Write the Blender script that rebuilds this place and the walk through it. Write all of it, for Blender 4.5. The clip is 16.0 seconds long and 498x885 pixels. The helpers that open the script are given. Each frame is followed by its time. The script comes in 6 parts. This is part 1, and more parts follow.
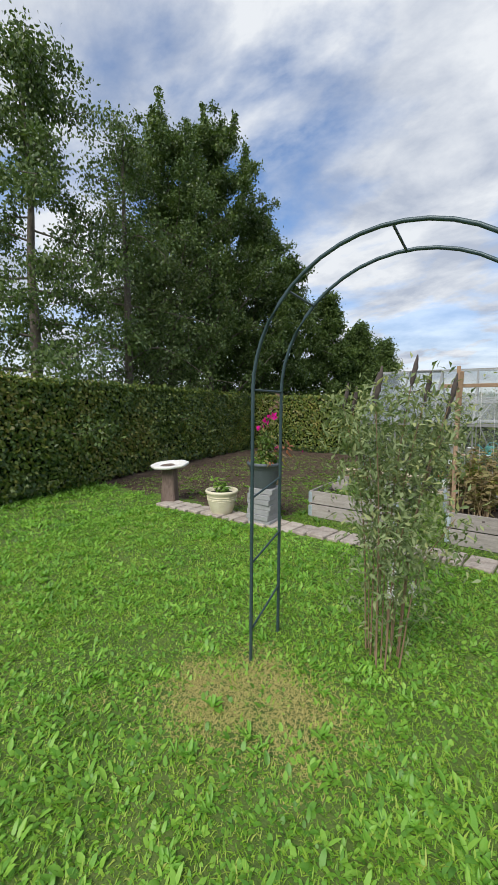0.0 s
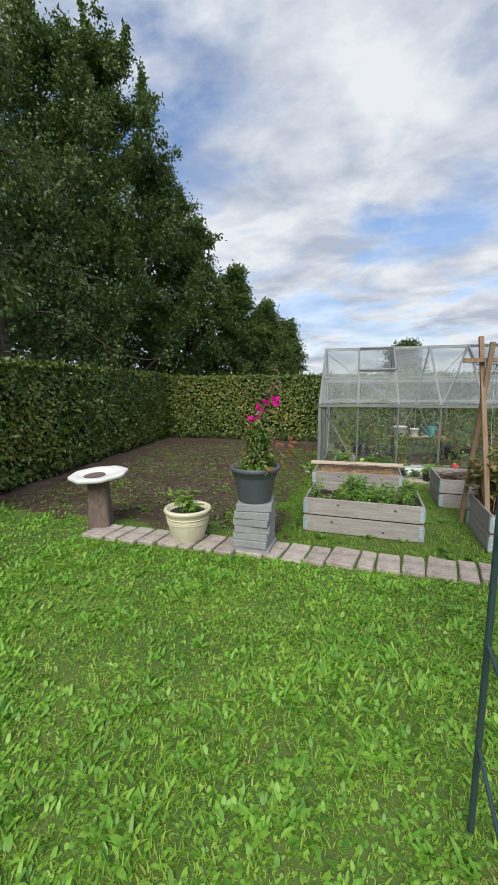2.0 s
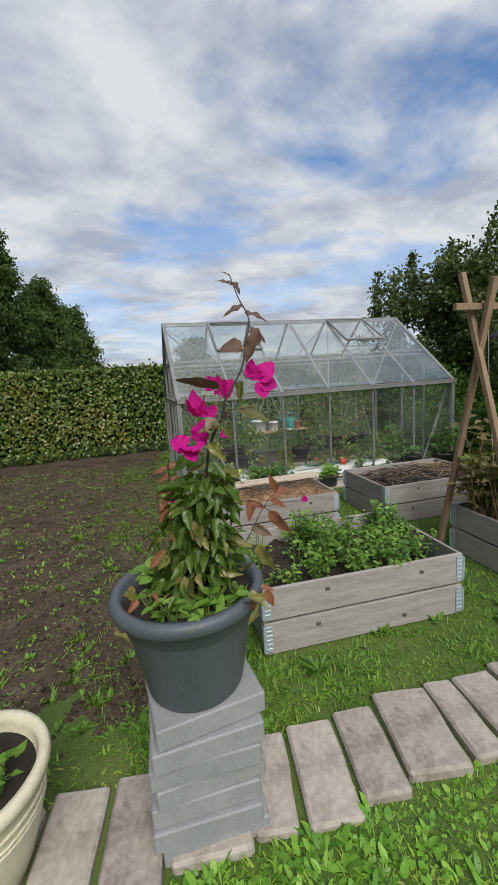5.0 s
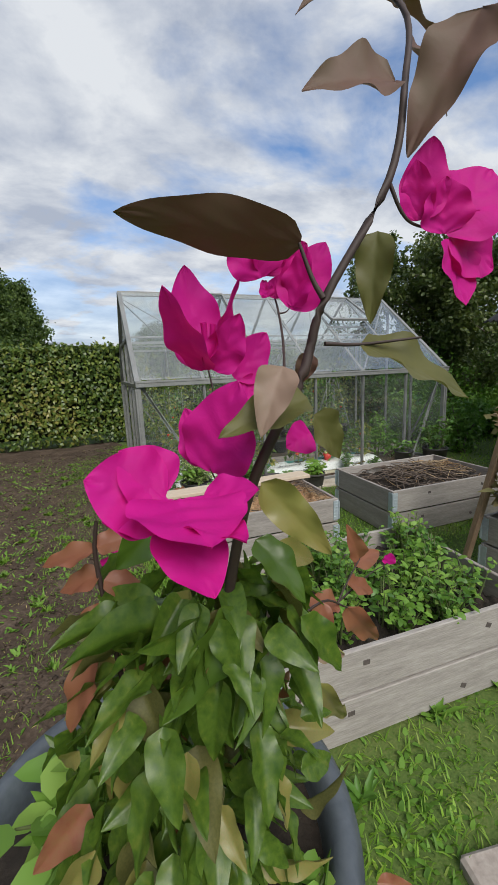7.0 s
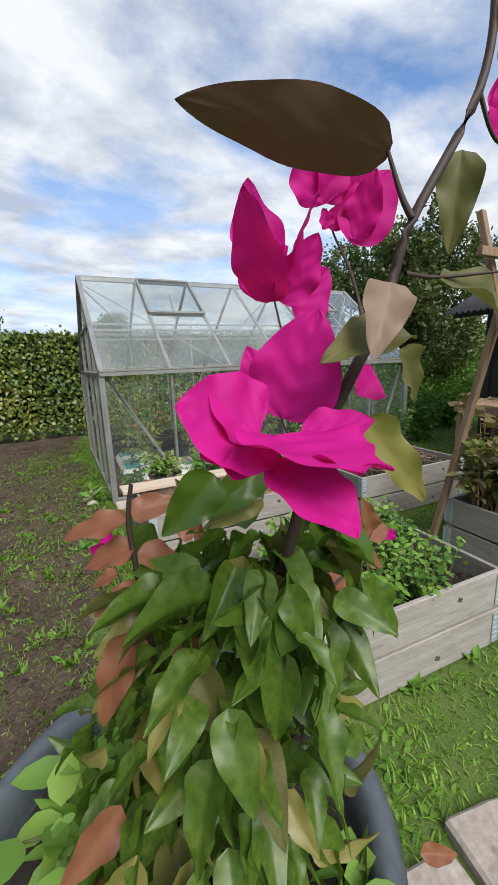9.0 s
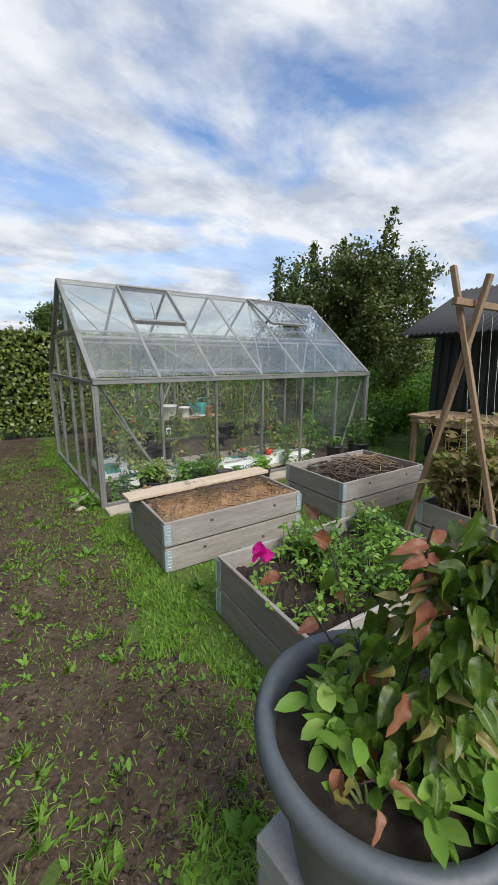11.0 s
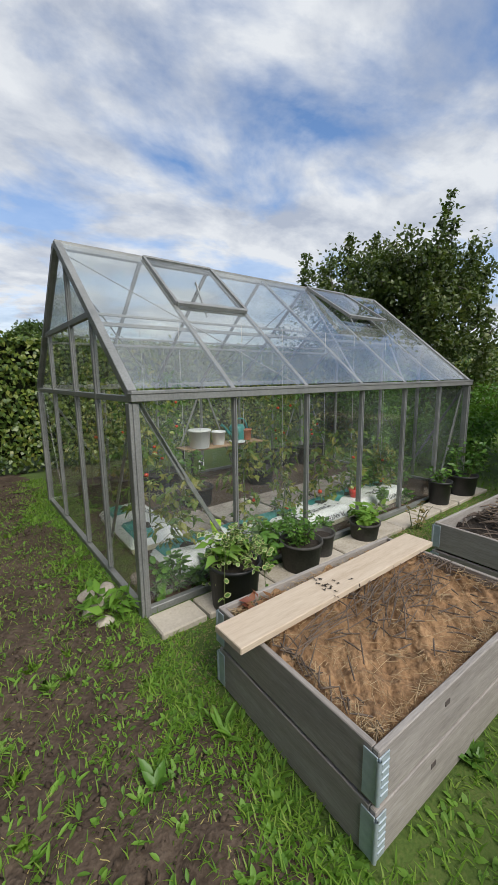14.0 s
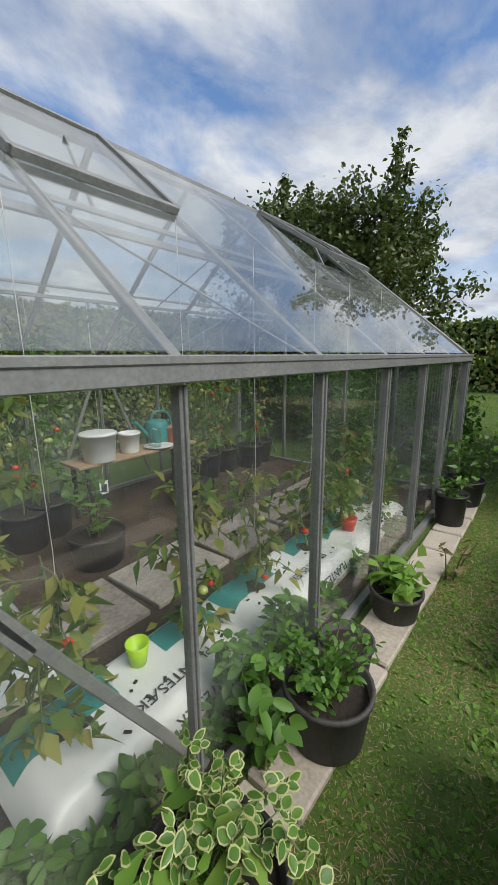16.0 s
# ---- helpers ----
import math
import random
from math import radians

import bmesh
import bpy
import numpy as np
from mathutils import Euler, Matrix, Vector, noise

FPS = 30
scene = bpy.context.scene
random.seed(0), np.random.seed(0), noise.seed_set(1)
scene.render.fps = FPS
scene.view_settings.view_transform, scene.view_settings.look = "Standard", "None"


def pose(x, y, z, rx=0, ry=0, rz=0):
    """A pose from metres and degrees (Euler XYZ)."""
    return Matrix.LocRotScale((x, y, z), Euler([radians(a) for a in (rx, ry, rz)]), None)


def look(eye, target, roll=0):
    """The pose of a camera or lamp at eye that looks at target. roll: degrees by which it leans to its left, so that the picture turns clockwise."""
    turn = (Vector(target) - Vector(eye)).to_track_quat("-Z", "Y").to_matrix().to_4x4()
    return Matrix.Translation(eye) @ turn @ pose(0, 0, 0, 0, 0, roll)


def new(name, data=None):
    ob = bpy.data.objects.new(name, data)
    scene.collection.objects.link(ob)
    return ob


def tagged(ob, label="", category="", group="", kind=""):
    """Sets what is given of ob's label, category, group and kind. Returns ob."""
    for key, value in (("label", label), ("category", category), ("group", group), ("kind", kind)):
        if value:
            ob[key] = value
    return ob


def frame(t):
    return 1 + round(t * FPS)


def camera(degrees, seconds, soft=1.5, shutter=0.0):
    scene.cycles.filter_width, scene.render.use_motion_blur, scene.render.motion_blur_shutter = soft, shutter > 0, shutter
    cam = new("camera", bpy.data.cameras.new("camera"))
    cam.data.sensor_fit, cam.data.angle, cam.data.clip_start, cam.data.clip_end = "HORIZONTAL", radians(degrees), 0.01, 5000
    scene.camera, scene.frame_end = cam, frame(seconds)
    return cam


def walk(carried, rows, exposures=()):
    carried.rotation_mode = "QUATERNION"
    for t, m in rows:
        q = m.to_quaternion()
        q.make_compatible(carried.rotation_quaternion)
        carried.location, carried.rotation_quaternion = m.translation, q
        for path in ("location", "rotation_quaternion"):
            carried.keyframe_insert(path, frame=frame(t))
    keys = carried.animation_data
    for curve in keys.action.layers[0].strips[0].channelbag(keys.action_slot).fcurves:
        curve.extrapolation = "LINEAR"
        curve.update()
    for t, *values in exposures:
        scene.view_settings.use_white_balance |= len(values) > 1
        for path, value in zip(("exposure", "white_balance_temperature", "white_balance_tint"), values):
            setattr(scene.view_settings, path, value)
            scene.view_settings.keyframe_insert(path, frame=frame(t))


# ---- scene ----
cam = camera(66.5, 16.0)
PATH = [
    (0, (0.213, 0.695, 1.561), (-0.842, 2.384, 1.371), 0.4),
    (0.5, (-0.159, 0.934, 1.59), (-1.146, 2.658, 1.363), 0.4),
    (1, (-0.583, 1.111, 1.535), (-1.459, 2.89, 1.276), 0.1),
    (1.5, (-0.962, 1.302, 1.49), (-1.683, 3.147, 1.217), -0.3),
    (2, (-1.388, 1.631, 1.548), (-1.909, 3.542, 1.268), -0.2),
    (2.5, (-1.664, 1.971, 1.541), (-2.025, 3.921, 1.282), -1.1),
    (3, (-1.83, 2.39, 1.502), (-2.024, 4.362, 1.234), -1.7),
    (3.5, (-2.036, 2.805, 1.471), (-2.027, 4.78, 1.159), -2.0),
    (4, (-2.171, 3.204, 1.446), (-1.973, 5.162, 1.094), -2.5),
    (4.5, (-2.304, 3.586, 1.43), (-1.909, 5.522, 1.121), -2.6),
    (4.7, (-2.337, 3.727, 1.439), (-1.888, 5.652, 1.131), -3.3),
    (7, (-2.272, 4.673, 1.353), (-1.579, 6.511, 0.976), -2.5),
    (7.5, (-2.24, 4.763, 1.33), (-1.615, 6.621, 0.935), -1.9),
    (8, (-2.245, 4.794, 1.303), (-1.65, 6.658, 0.892), -1.9),
    (8.5, (-2.275, 4.783, 1.285), (-1.606, 6.623, 0.879), -1.8),
    (9, (-2.327, 4.724, 1.319), (-1.46, 6.476, 0.9), -2.1),
    (11.3, (-2.884, 4.733, 1.475), (-1.769, 6.336, 1.043), 0.2),
    (11.5, (-2.941, 4.814, 1.464), (-1.863, 6.441, 1.031), 0.1),
    (12, (-3.052, 5.102, 1.441), (-1.967, 6.73, 1.025), -2.0),
    (12.5, (-3.052, 5.413, 1.401), (-1.943, 7.03, 1.008), -2.5),
    (13, (-2.964, 5.789, 1.418), (-1.831, 7.39, 1.026), -1.8),
    (13.5, (-2.842, 6.184, 1.371), (-1.68, 7.768, 0.996), -1.2),
    (14, (-2.68, 6.549, 1.349), (-1.479, 8.112, 1.008), -0.7),
    (14.5, (-2.466, 6.952, 1.347), (-1.227, 8.495, 1.054), 1.1),
    (15, (-2.279, 7.309, 1.325), (-0.896, 8.716, 0.995), 0.5),
    (15.5, (-2.103, 7.592, 1.314), (-0.637, 8.896, 0.926), -0.6),
    (16, (-1.859, 7.843, 1.281), (-0.344, 9.071, 0.84), -0.5),
]
walk(cam, [(t, look(eye, target, roll)) for t, eye, target, roll in PATH], exposures=[(0, 0.12), (2.5, 0.06), (4.5, -0.1), (7, -0.02), (9, 0.27), (12, 0.13), (14, 0.04), (16, 0.0)])

# ---- world and sun ----
SUN_EL, SUN_AZ = 46, 178
world = bpy.data.worlds.new("sky")
scene.world = world
world.use_nodes = True
wn, wl = world.node_tree.nodes, world.node_tree.links
wn.clear()


def wnode(kind, **vals):
    n = wn.new(kind)
    for k, v in vals.items():
        n.inputs[k].default_value = v
    return n


sky = wn.new("ShaderNodeTexSky")
sky.sky_type, sky.sun_disc = "NISHITA", False
sky.sun_elevation, sky.sun_rotation = radians(SUN_EL), radians(SUN_AZ)
sky.ozone_density, sky.dust_density = 2.5, 0.6
tc = wn.new("ShaderNodeTexCoord")
sep = wn.new("ShaderNodeSeparateXYZ")
wl.new(tc.outputs["Generated"], sep.inputs[0])
zz = wn.new("ShaderNodeMath")
zz.operation = "MAXIMUM"
wl.new(sep.outputs[2], zz.inputs[0])
zz.inputs[1].default_value = 0.0
za = wn.new("ShaderNodeMath")
za.operation = "ADD"
wl.new(zz.outputs[0], za.inputs[0])
za.inputs[1].default_value = 0.22
dv = wn.new("ShaderNodeVectorMath")
dv.operation = "DIVIDE"
wl.new(tc.outputs["Generated"], dv.inputs[0])
cmb = wn.new("ShaderNodeCombineXYZ")
for i in range(3):
    wl.new(za.outputs[0], cmb.inputs[i])
wl.new(cmb.outputs[0], dv.inputs[1])
mp = wn.new("ShaderNodeMapping")
mp.inputs["Location"].default_value = (3.1, 1.7, 0)
mp.inputs["Rotation"].default_value = (0, 0, radians(35))
mp.inputs["Scale"].default_value = (1.0, 1.3, 0)
wl.new(dv.outputs[0], mp.inputs[0])
c1 = wnode("ShaderNodeTexNoise", Scale=1.5, Detail=9.0, Roughness=0.56, Distortion=0.25)
c2 = wnode("ShaderNodeTexNoise", Scale=2.4, Detail=9.0, Roughness=0.58, Distortion=0.2)
wl.new(mp.outputs[0], c1.inputs["Vector"])
wl.new(mp.outputs[0], c2.inputs["Vector"])
r1 = wn.new("ShaderNodeValToRGB")
r1.color_ramp.elements[0].position, r1.color_ramp.elements[1].position = 0.36, 0.53
wl.new(c1.outputs[0], r1.inputs[0])
r2 = wn.new("ShaderNodeValToRGB")
r2.color_ramp.elements[0].position, r2.color_ramp.elements[1].position = 0.38, 0.6
r2.color_ramp.elements[0].color = (4.0, 4.5, 5.5, 1)
r2.color_ramp.elements[1].color = (7.1, 7.4, 7.8, 1)
wl.new(c2.outputs[0], r2.inputs[0])
mx = wn.new("ShaderNodeMix")
mx.data_type = "RGBA"
skyb = wn.new("ShaderNodeMix")
skyb.data_type, skyb.blend_type = "RGBA", "MULTIPLY"
skyb.inputs[0].default_value = 1.0
skyb.inputs[7].default_value = (1.35, 1.5, 1.65, 1)
wl.new(sky.outputs[0], skyb.inputs[6])
hz = wn.new("ShaderNodeMapRange")
hz.inputs[1].default_value, hz.inputs[2].default_value = 0.04, 0.42
hz.inputs[3].default_value, hz.inputs[4].default_value = 0.95, 0.0
wl.new(zz.outputs[0], hz.inputs[0])
hm = wn.new("ShaderNodeMath")
hm.operation = "MAXIMUM"
wl.new(r1.outputs[0], hm.inputs[0])
wl.new(hz.outputs[0], hm.inputs[1])
wl.new(hm.outputs[0], mx.inputs[0])
wl.new(skyb.outputs[2], mx.inputs[6])
wl.new(r2.outputs[0], mx.inputs[7])
bg = wnode("ShaderNodeBackground", Strength=0.108)
wl.new(mx.outputs[2], bg.inputs[0])
out = wn.new("ShaderNodeOutputWorld")
wl.new(bg.outputs[0], out.inputs[0])

sun = new("sun", bpy.data.lights.new("sun", "SUN"))
sun.data.energy, sun.data.angle, sun.data.color = 3.4, radians(38), (1.0, 0.95, 0.88)
az = radians(SUN_AZ)
sdir = Vector((math.sin(az) * math.cos(radians(SUN_EL)), math.cos(az) * math.cos(radians(SUN_EL)), math.sin(radians(SUN_EL))))
sun.matrix_world = look((0, 0, 30), Vector((0, 0, 30)) - sdir)

# ---- materials ----


def material(name):
    m = bpy.data.materials.new(name)
    m.use_nodes = True
    nt = m.node_tree
    return m, nt.nodes, nt.links, nt.nodes["Principled BSDF"]


def surface(name, cols, scale=8.0, rough=0.7, metal=0.0, bump=0.2, fine=60.0, bumpsize=0.01, island=0.0, stretch=None, spec=0.5):
    """Several colours mixed by coarse and fine noise, a random shift per piece, and fine relief."""
    m, n, l, b = material(name)
    b.inputs["Roughness"].default_value, b.inputs["Metallic"].default_value = rough, metal
    b.inputs["Specular IOR Level"].default_value = spec
    co = n.new("ShaderNodeTexCoord")
    vec = co.outputs["Object"]
    if stretch:
        mpn = n.new("ShaderNodeMapping")
        mpn.inputs["Scale"].default_value = stretch
        l.new(vec, mpn.inputs[0])
        vec = mpn.outputs[0]
    a = n.new("ShaderNodeTexNoise")
    a.inputs["Scale"].default_value, a.inputs["Detail"].default_value, a.inputs["Roughness"].default_value = scale, 5.0, 0.65
    f = n.new("ShaderNodeTexNoise")
    f.inputs["Scale"].default_value, f.inputs["Detail"].default_value = fine, 4.0
    l.new(vec, a.inputs["Vector"])
    l.new(vec, f.inputs["Vector"])
    s = n.new("ShaderNodeMath")
    s.operation = "MULTIPLY_ADD"
    s.inputs[1].default_value = 0.45
    l.new(f.outputs[0], s.inputs[0])
    s2 = n.new("ShaderNodeMath")
    s2.operation = "MULTIPLY"
    s2.inputs[1].default_value = 0.55
    l.new(a.outputs[0], s2.inputs[0])
    l.new(s2.outputs[0], s.inputs[2])
    val = s.outputs[0]
    if island:
        oi = n.new("ShaderNodeObjectInfo")
        g = n.new("ShaderNodeNewGeometry")
        add = n.new("ShaderNodeMath")
        add.operation = "ADD"
        l.new(oi.outputs["Random"], add.inputs[0])
        l.new(g.outputs["Random Per Island"], add.inputs[1])
        k = n.new("ShaderNodeMath")
        k.operation = "MULTIPLY_ADD"
        k.inputs[1].default_value = island * 0.5
        l.new(add.outputs[0], k.inputs[0])
        l.new(val, k.inputs[2])
        k2 = n.new("ShaderNodeMath")
        k2.operation = "SUBTRACT"
        k2.inputs[1].default_value = island * 0.5
        l.new(k.outputs[0], k2.inputs[0])
        val = k2.outputs[0]
    r = n.new("ShaderNodeValToRGB")
    e = r.color_ramp.elements
    while len(e) < len(cols):
        e.new(0.5)
    for i, c in enumerate(cols):
        e[i].position = 0.28 + 0.44 * i / max(1, len(cols) - 1)
        e[i].color = (*c, 1)
    l.new(val, r.inputs[0])
    l.new(r.outputs[0], b.inputs["Base Color"])
    if bump:
        bp = n.new("ShaderNodeBump")
        bp.inputs["Strength"].default_value, bp.inputs["Distance"].default_value = bump, bumpsize
        l.new(val, bp.inputs["Height"])
        l.new(bp.outputs[0], b.inputs["Normal"])
    return m


def leafy(name, cols, rough=0.5, trans=0.3, spec=0.4, big=0.0, tint=1.0, bump=0.0):
    """Leaves: a colour for each leaf, a lighter light through it, veins of fine noise."""
    m, n, l, b = material(name)
    b.inputs["Roughness"].default_value = rough
    b.inputs["Specular IOR Level"].default_value = spec
    g = n.new("ShaderNodeNewGeometry")
    co = n.new("ShaderNodeTexCoord")
    a = n.new("ShaderNodeTexNoise")
    a.inputs["Scale"].default_value, a.inputs["Detail"].default_value = (big or 3.0), 5.0
    l.new(co.outputs["Object"], a.inputs["Vector"])
    k = n.new("ShaderNodeMath")
    k.operation = "MULTIPLY_ADD"
    k.inputs[1].default_value = 0.6
    l.new(g.outputs["Random Per Island"], k.inputs[0])
    k2 = n.new("ShaderNodeMath")
    k2.operation = "MULTIPLY_ADD"
    k2.inputs[1].default_value = 0.8
    k2.inputs[2].default_value = -0.2
    l.new(a.outputs[0], k2.inputs[0])
    l.new(k2.outputs[0], k.inputs[2])
    r = n.new("ShaderNodeValToRGB")
    e = r.color_ramp.elements
    while len(e) < len(cols):
        e.new(0.5)
    for i, c in enumerate(cols):
        e[i].position = 0.1 + 0.8 * i / max(1, len(cols) - 1)
        e[i].color = (*c, 1)
    l.new(k.outputs[0], r.inputs[0])
    l.new(r.outputs[0], b.inputs["Base Color"])
    if bump:
        v = n.new("ShaderNodeTexNoise")
        v.inputs["Scale"].default_value, v.inputs["Detail"].default_value, v.inputs["Distortion"].default_value = 75.0, 4.0, 0.6
        l.new(co.outputs["Object"], v.inputs["Vector"])
        bp = n.new("ShaderNodeBump")
        bp.inputs["Strength"].default_value, bp.inputs["Distance"].default_value = bump, 0.002
        l.new(v.outputs[0], bp.inputs["Height"])
        l.new(bp.outputs[0], b.inputs["Normal"])
    t = n.new("ShaderNodeBsdfTranslucent")
    mul = n.new("ShaderNodeMix")
    mul.data_type, mul.blend_type = "RGBA", "MULTIPLY"
    mul.inputs[0].default_value = 1.0
    mul.inputs[7].default_value = (1.25 * tint, 1.3 * tint, 0.7 * tint, 1)
    l.new(r.outputs[0], mul.inputs[6])
    l.new(mul.outputs[2], t.inputs[0])
    mixs = n.new("ShaderNodeMixShader")
    mixs.inputs[0].default_value = trans
    l.new(b.outputs[0], mixs.inputs[1])
    l.new(t.outputs[0], mixs.inputs[2])
    l.new(mixs.outputs[0], n["Material Output"].inputs[0])
    return m


def glazing(name, lo, hi, base=0.045):
    """Clear horticultural glass with a film of dirt."""
    m, n, l, b = material(name)
    tr = n.new("ShaderNodeBsdfTransparent")
    tr.inputs[0].default_value = (0.975, 0.99, 0.98, 1)
    gl = n.new("ShaderNodeBsdfGlossy")
    gl.inputs["Roughness"].default_value = 0.012
    lw = n.new("ShaderNodeLayerWeight")
    lw.inputs[0].default_value = 0.5
    pw = n.new("ShaderNodeMath")
    pw.operation = "POWER"
    pw.inputs[1].default_value = 4.2
    l.new(lw.outputs["Facing"], pw.inputs[0])
    sc = n.new("ShaderNodeMath")
    sc.operation = "MULTIPLY_ADD"
    sc.inputs[1].default_value, sc.inputs[2].default_value = 0.9, base
    l.new(pw.outputs[0], sc.inputs[0])
    mixg = n.new("ShaderNodeMixShader")
    l.new(sc.outputs[0], mixg.inputs[0])
    l.new(tr.outputs[0], mixg.inputs[1])
    l.new(gl.outputs[0], mixg.inputs[2])
    df = n.new("ShaderNodeBsdfDiffuse")
    df.inputs[0].default_value = (0.56, 0.6, 0.6, 1)
    co = n.new("ShaderNodeTexCoord")
    no = n.new("ShaderNodeTexNoise")
    no.inputs["Scale"].default_value, no.inputs["Detail"].default_value = 2.2, 8.0
    l.new(co.outputs["Object"], no.inputs["Vector"])
    mr = n.new("ShaderNodeMapRange")
    mr.inputs[1].default_value, mr.inputs[2].default_value = 0.4, 0.75
    mr.inputs[3].default_value, mr.inputs[4].default_value = lo, hi
    l.new(no.outputs[0], mr.inputs[0])
    mixd = n.new("ShaderNodeMixShader")
    l.new(mr.outputs[0], mixd.inputs[0])
    l.new(mixg.outputs[0], mixd.inputs[1])
    l.new(df.outputs[0], mixd.inputs[2])
    l.new(mixd.outputs[0], n["Material Output"].inputs[0])
    return m


GLASS = glazing("glass", 0.012, 0.05)
ROOFGLASS = glazing("hazy_roof_glass", 0.05, 0.13, 0.1)
TURF = surface("turf", [(0.035, 0.06, 0.012), (0.075, 0.125, 0.02), (0.14, 0.155, 0.045)], 2.0, 0.95, fine=90, bump=0.6, bumpsize=0.02)
SOIL = surface("soil", [(0.032, 0.023, 0.016), (0.075, 0.054, 0.039), (0.15, 0.113, 0.083)], 4.0, 0.95, fine=55, bump=0.9, bumpsize=0.03, spec=0.2)
CLOD = surface("clod", [(0.035, 0.025, 0.018), (0.08, 0.058, 0.042), (0.18, 0.14, 0.11)], 20, 0.95, fine=90, bump=0.6, island=0.4, spec=0.2)
GRASS = leafy("grass", [(0.08, 0.17, 0.018), (0.14, 0.27, 0.028), (0.2, 0.34, 0.045), (0.28, 0.33, 0.09)], 0.55, 0.35, 0.25, 0.7)
LAWN = leafy("lawn_grass", [(0.09, 0.2, 0.022), (0.18, 0.35, 0.032), (0.29, 0.47, 0.05), (0.45, 0.47, 0.13)], 0.5, 0.38, 0.35, 1.6)
LAWNWEED = leafy("lawn_weed_leaf", [(0.09, 0.23, 0.035), (0.19, 0.41, 0.05), (0.34, 0.57, 0.085)], 0.42, 0.4, 0.45, 2.4)
WEED = leafy("weed_leaf", [(0.08, 0.18, 0.026), (0.14, 0.28, 0.038), (0.2, 0.36, 0.055)], 0.5, 0.3, 0.3, 0.8)
DRYGRASS = leafy("dry_grass", [(0.36, 0.31, 0.11), (0.5, 0.43, 0.17), (0.26, 0.28, 0.07)], 0.7, 0.2, 0.2)
HEDGE = leafy("hedge_leaf", [(0.035, 0.07, 0.016), (0.085, 0.145, 0.028), (0.18, 0.235, 0.042), (0.3, 0.26, 0.075)], 0.38, 0.22, 0.5, 0.9)
# near-black colour standing in for the shade deep inside a hedge
HEDGESHADE = surface("hedge_inner_shade", [(0.008, 0.012, 0.005), (0.018, 0.022, 0.01)], 6, 0.95, spec=0.1)
CONIFER = leafy("conifer_leaf", [(0.035, 0.065, 0.017), (0.065, 0.11, 0.024), (0.11, 0.16, 0.036)], 0.6, 0.2, 0.3, 0.5)
TREELEAF = leafy("tree_leaf", [(0.045, 0.08, 0.024), (0.085, 0.14, 0.036), (0.15, 0.205, 0.055)], 0.42, 0.25, 0.45, 0.5)
WILLOW = leafy("pale_tree_leaf", [(0.08, 0.12, 0.045), (0.13, 0.18, 0.07), (0.19, 0.24, 0.1)], 0.5, 0.3, 0.35, 0.5)
APPLE = leafy("apple_leaf", [(0.04, 0.065, 0.02), (0.08, 0.12, 0.03), (0.14, 0.165, 0.05)], 0.42, 0.28, 0.45, 0.8)
BARK = surface("bark", [(0.05, 0.042, 0.035), (0.12, 0.1, 0.08), (0.2, 0.17, 0.14)], 10, 0.9, fine=50, bump=0.6, stretch=(1, 1, 0.25))
GREYWOOD = surface("weathered_wood", [(0.19, 0.17, 0.155), (0.3, 0.275, 0.25), (0.42, 0.39, 0.36)], 3, 0.8, fine=26, bump=0.35, bumpsize=0.004, island=0.25, stretch=(1, 9, 9))
GREYWOODY = surface("weathered_wood_end", [(0.19, 0.17, 0.155), (0.28, 0.25, 0.225), (0.38, 0.35, 0.32)], 3, 0.8, fine=26, bump=0.35, bumpsize=0.004, island=0.25, stretch=(9, 1, 9))
KNOT = surface("knot", [(0.06, 0.05, 0.045), (0.11, 0.09, 0.08)], 60, 0.8)
PLANK = surface("new_plank", [(0.4, 0.31, 0.22), (0.55, 0.45, 0.34), (0.63, 0.54, 0.43)], 2, 0.75, fine=18, bump=0.2, bumpsize=0.003, stretch=(1, 12, 12))
POLE = surface("stained_pole", [(0.16, 0.095, 0.055), (0.26, 0.17, 0.105), (0.36, 0.26, 0.17)], 4, 0.8, fine=40, bump=0.4, stretch=(6, 6, 1))
STEEL = surface("galvanised", [(0.34, 0.41, 0.45), (0.5, 0.57, 0.61)], 40, 0.45, 0.35, 0.1)
ALU = surface("aluminium", [(0.18, 0.185, 0.18), (0.265, 0.27, 0.26), (0.36, 0.36, 0.35)], 6, 0.5, 0.4, 0.1, fine=90)
CONCRETE = surface("concrete", [(0.2, 0.205, 0.21), (0.27, 0.275, 0.28), (0.34, 0.34, 0.345)], 9, 0.85, fine=120, bump=0.25, bumpsize=0.004, island=0.2)
PAVER = surface("old_paver", [(0.15, 0.12, 0.1), (0.33, 0.285, 0.245), (0.48, 0.43, 0.37)], 7, 0.9, fine=45, bump=0.8, bumpsize=0.008, island=0.3)
PALEPAVER = surface("pale_paver", [(0.3, 0.26, 0.2), (0.45, 0.4, 0.33), (0.54, 0.49, 0.41)], 5, 0.9, fine=70, bump=0.4, bumpsize=0.006, island=0.25)
CREAM = surface("cream_glaze", [(0.52, 0.47, 0.32), (0.66, 0.61, 0.45), (0.72, 0.68, 0.54)], 5, 0.35, bump=0.05)
GREYPLASTIC = surface("grey_plastic", [(0.055, 0.068, 0.08), (0.085, 0.1, 0.115), (0.11, 0.125, 0.14)], 4, 0.5, fine=90, bump=0.08)
BLACKPLASTIC = surface("black_plastic", [(0.012, 0.012, 0.013), (0.03, 0.03, 0.032)], 10, 0.5, bump=0.05)
DUSTYPLASTIC = surface("dusty_black_plastic", [(0.03, 0.028, 0.026), (0.085, 0.08, 0.072)], 8, 0.7, bump=0.1)
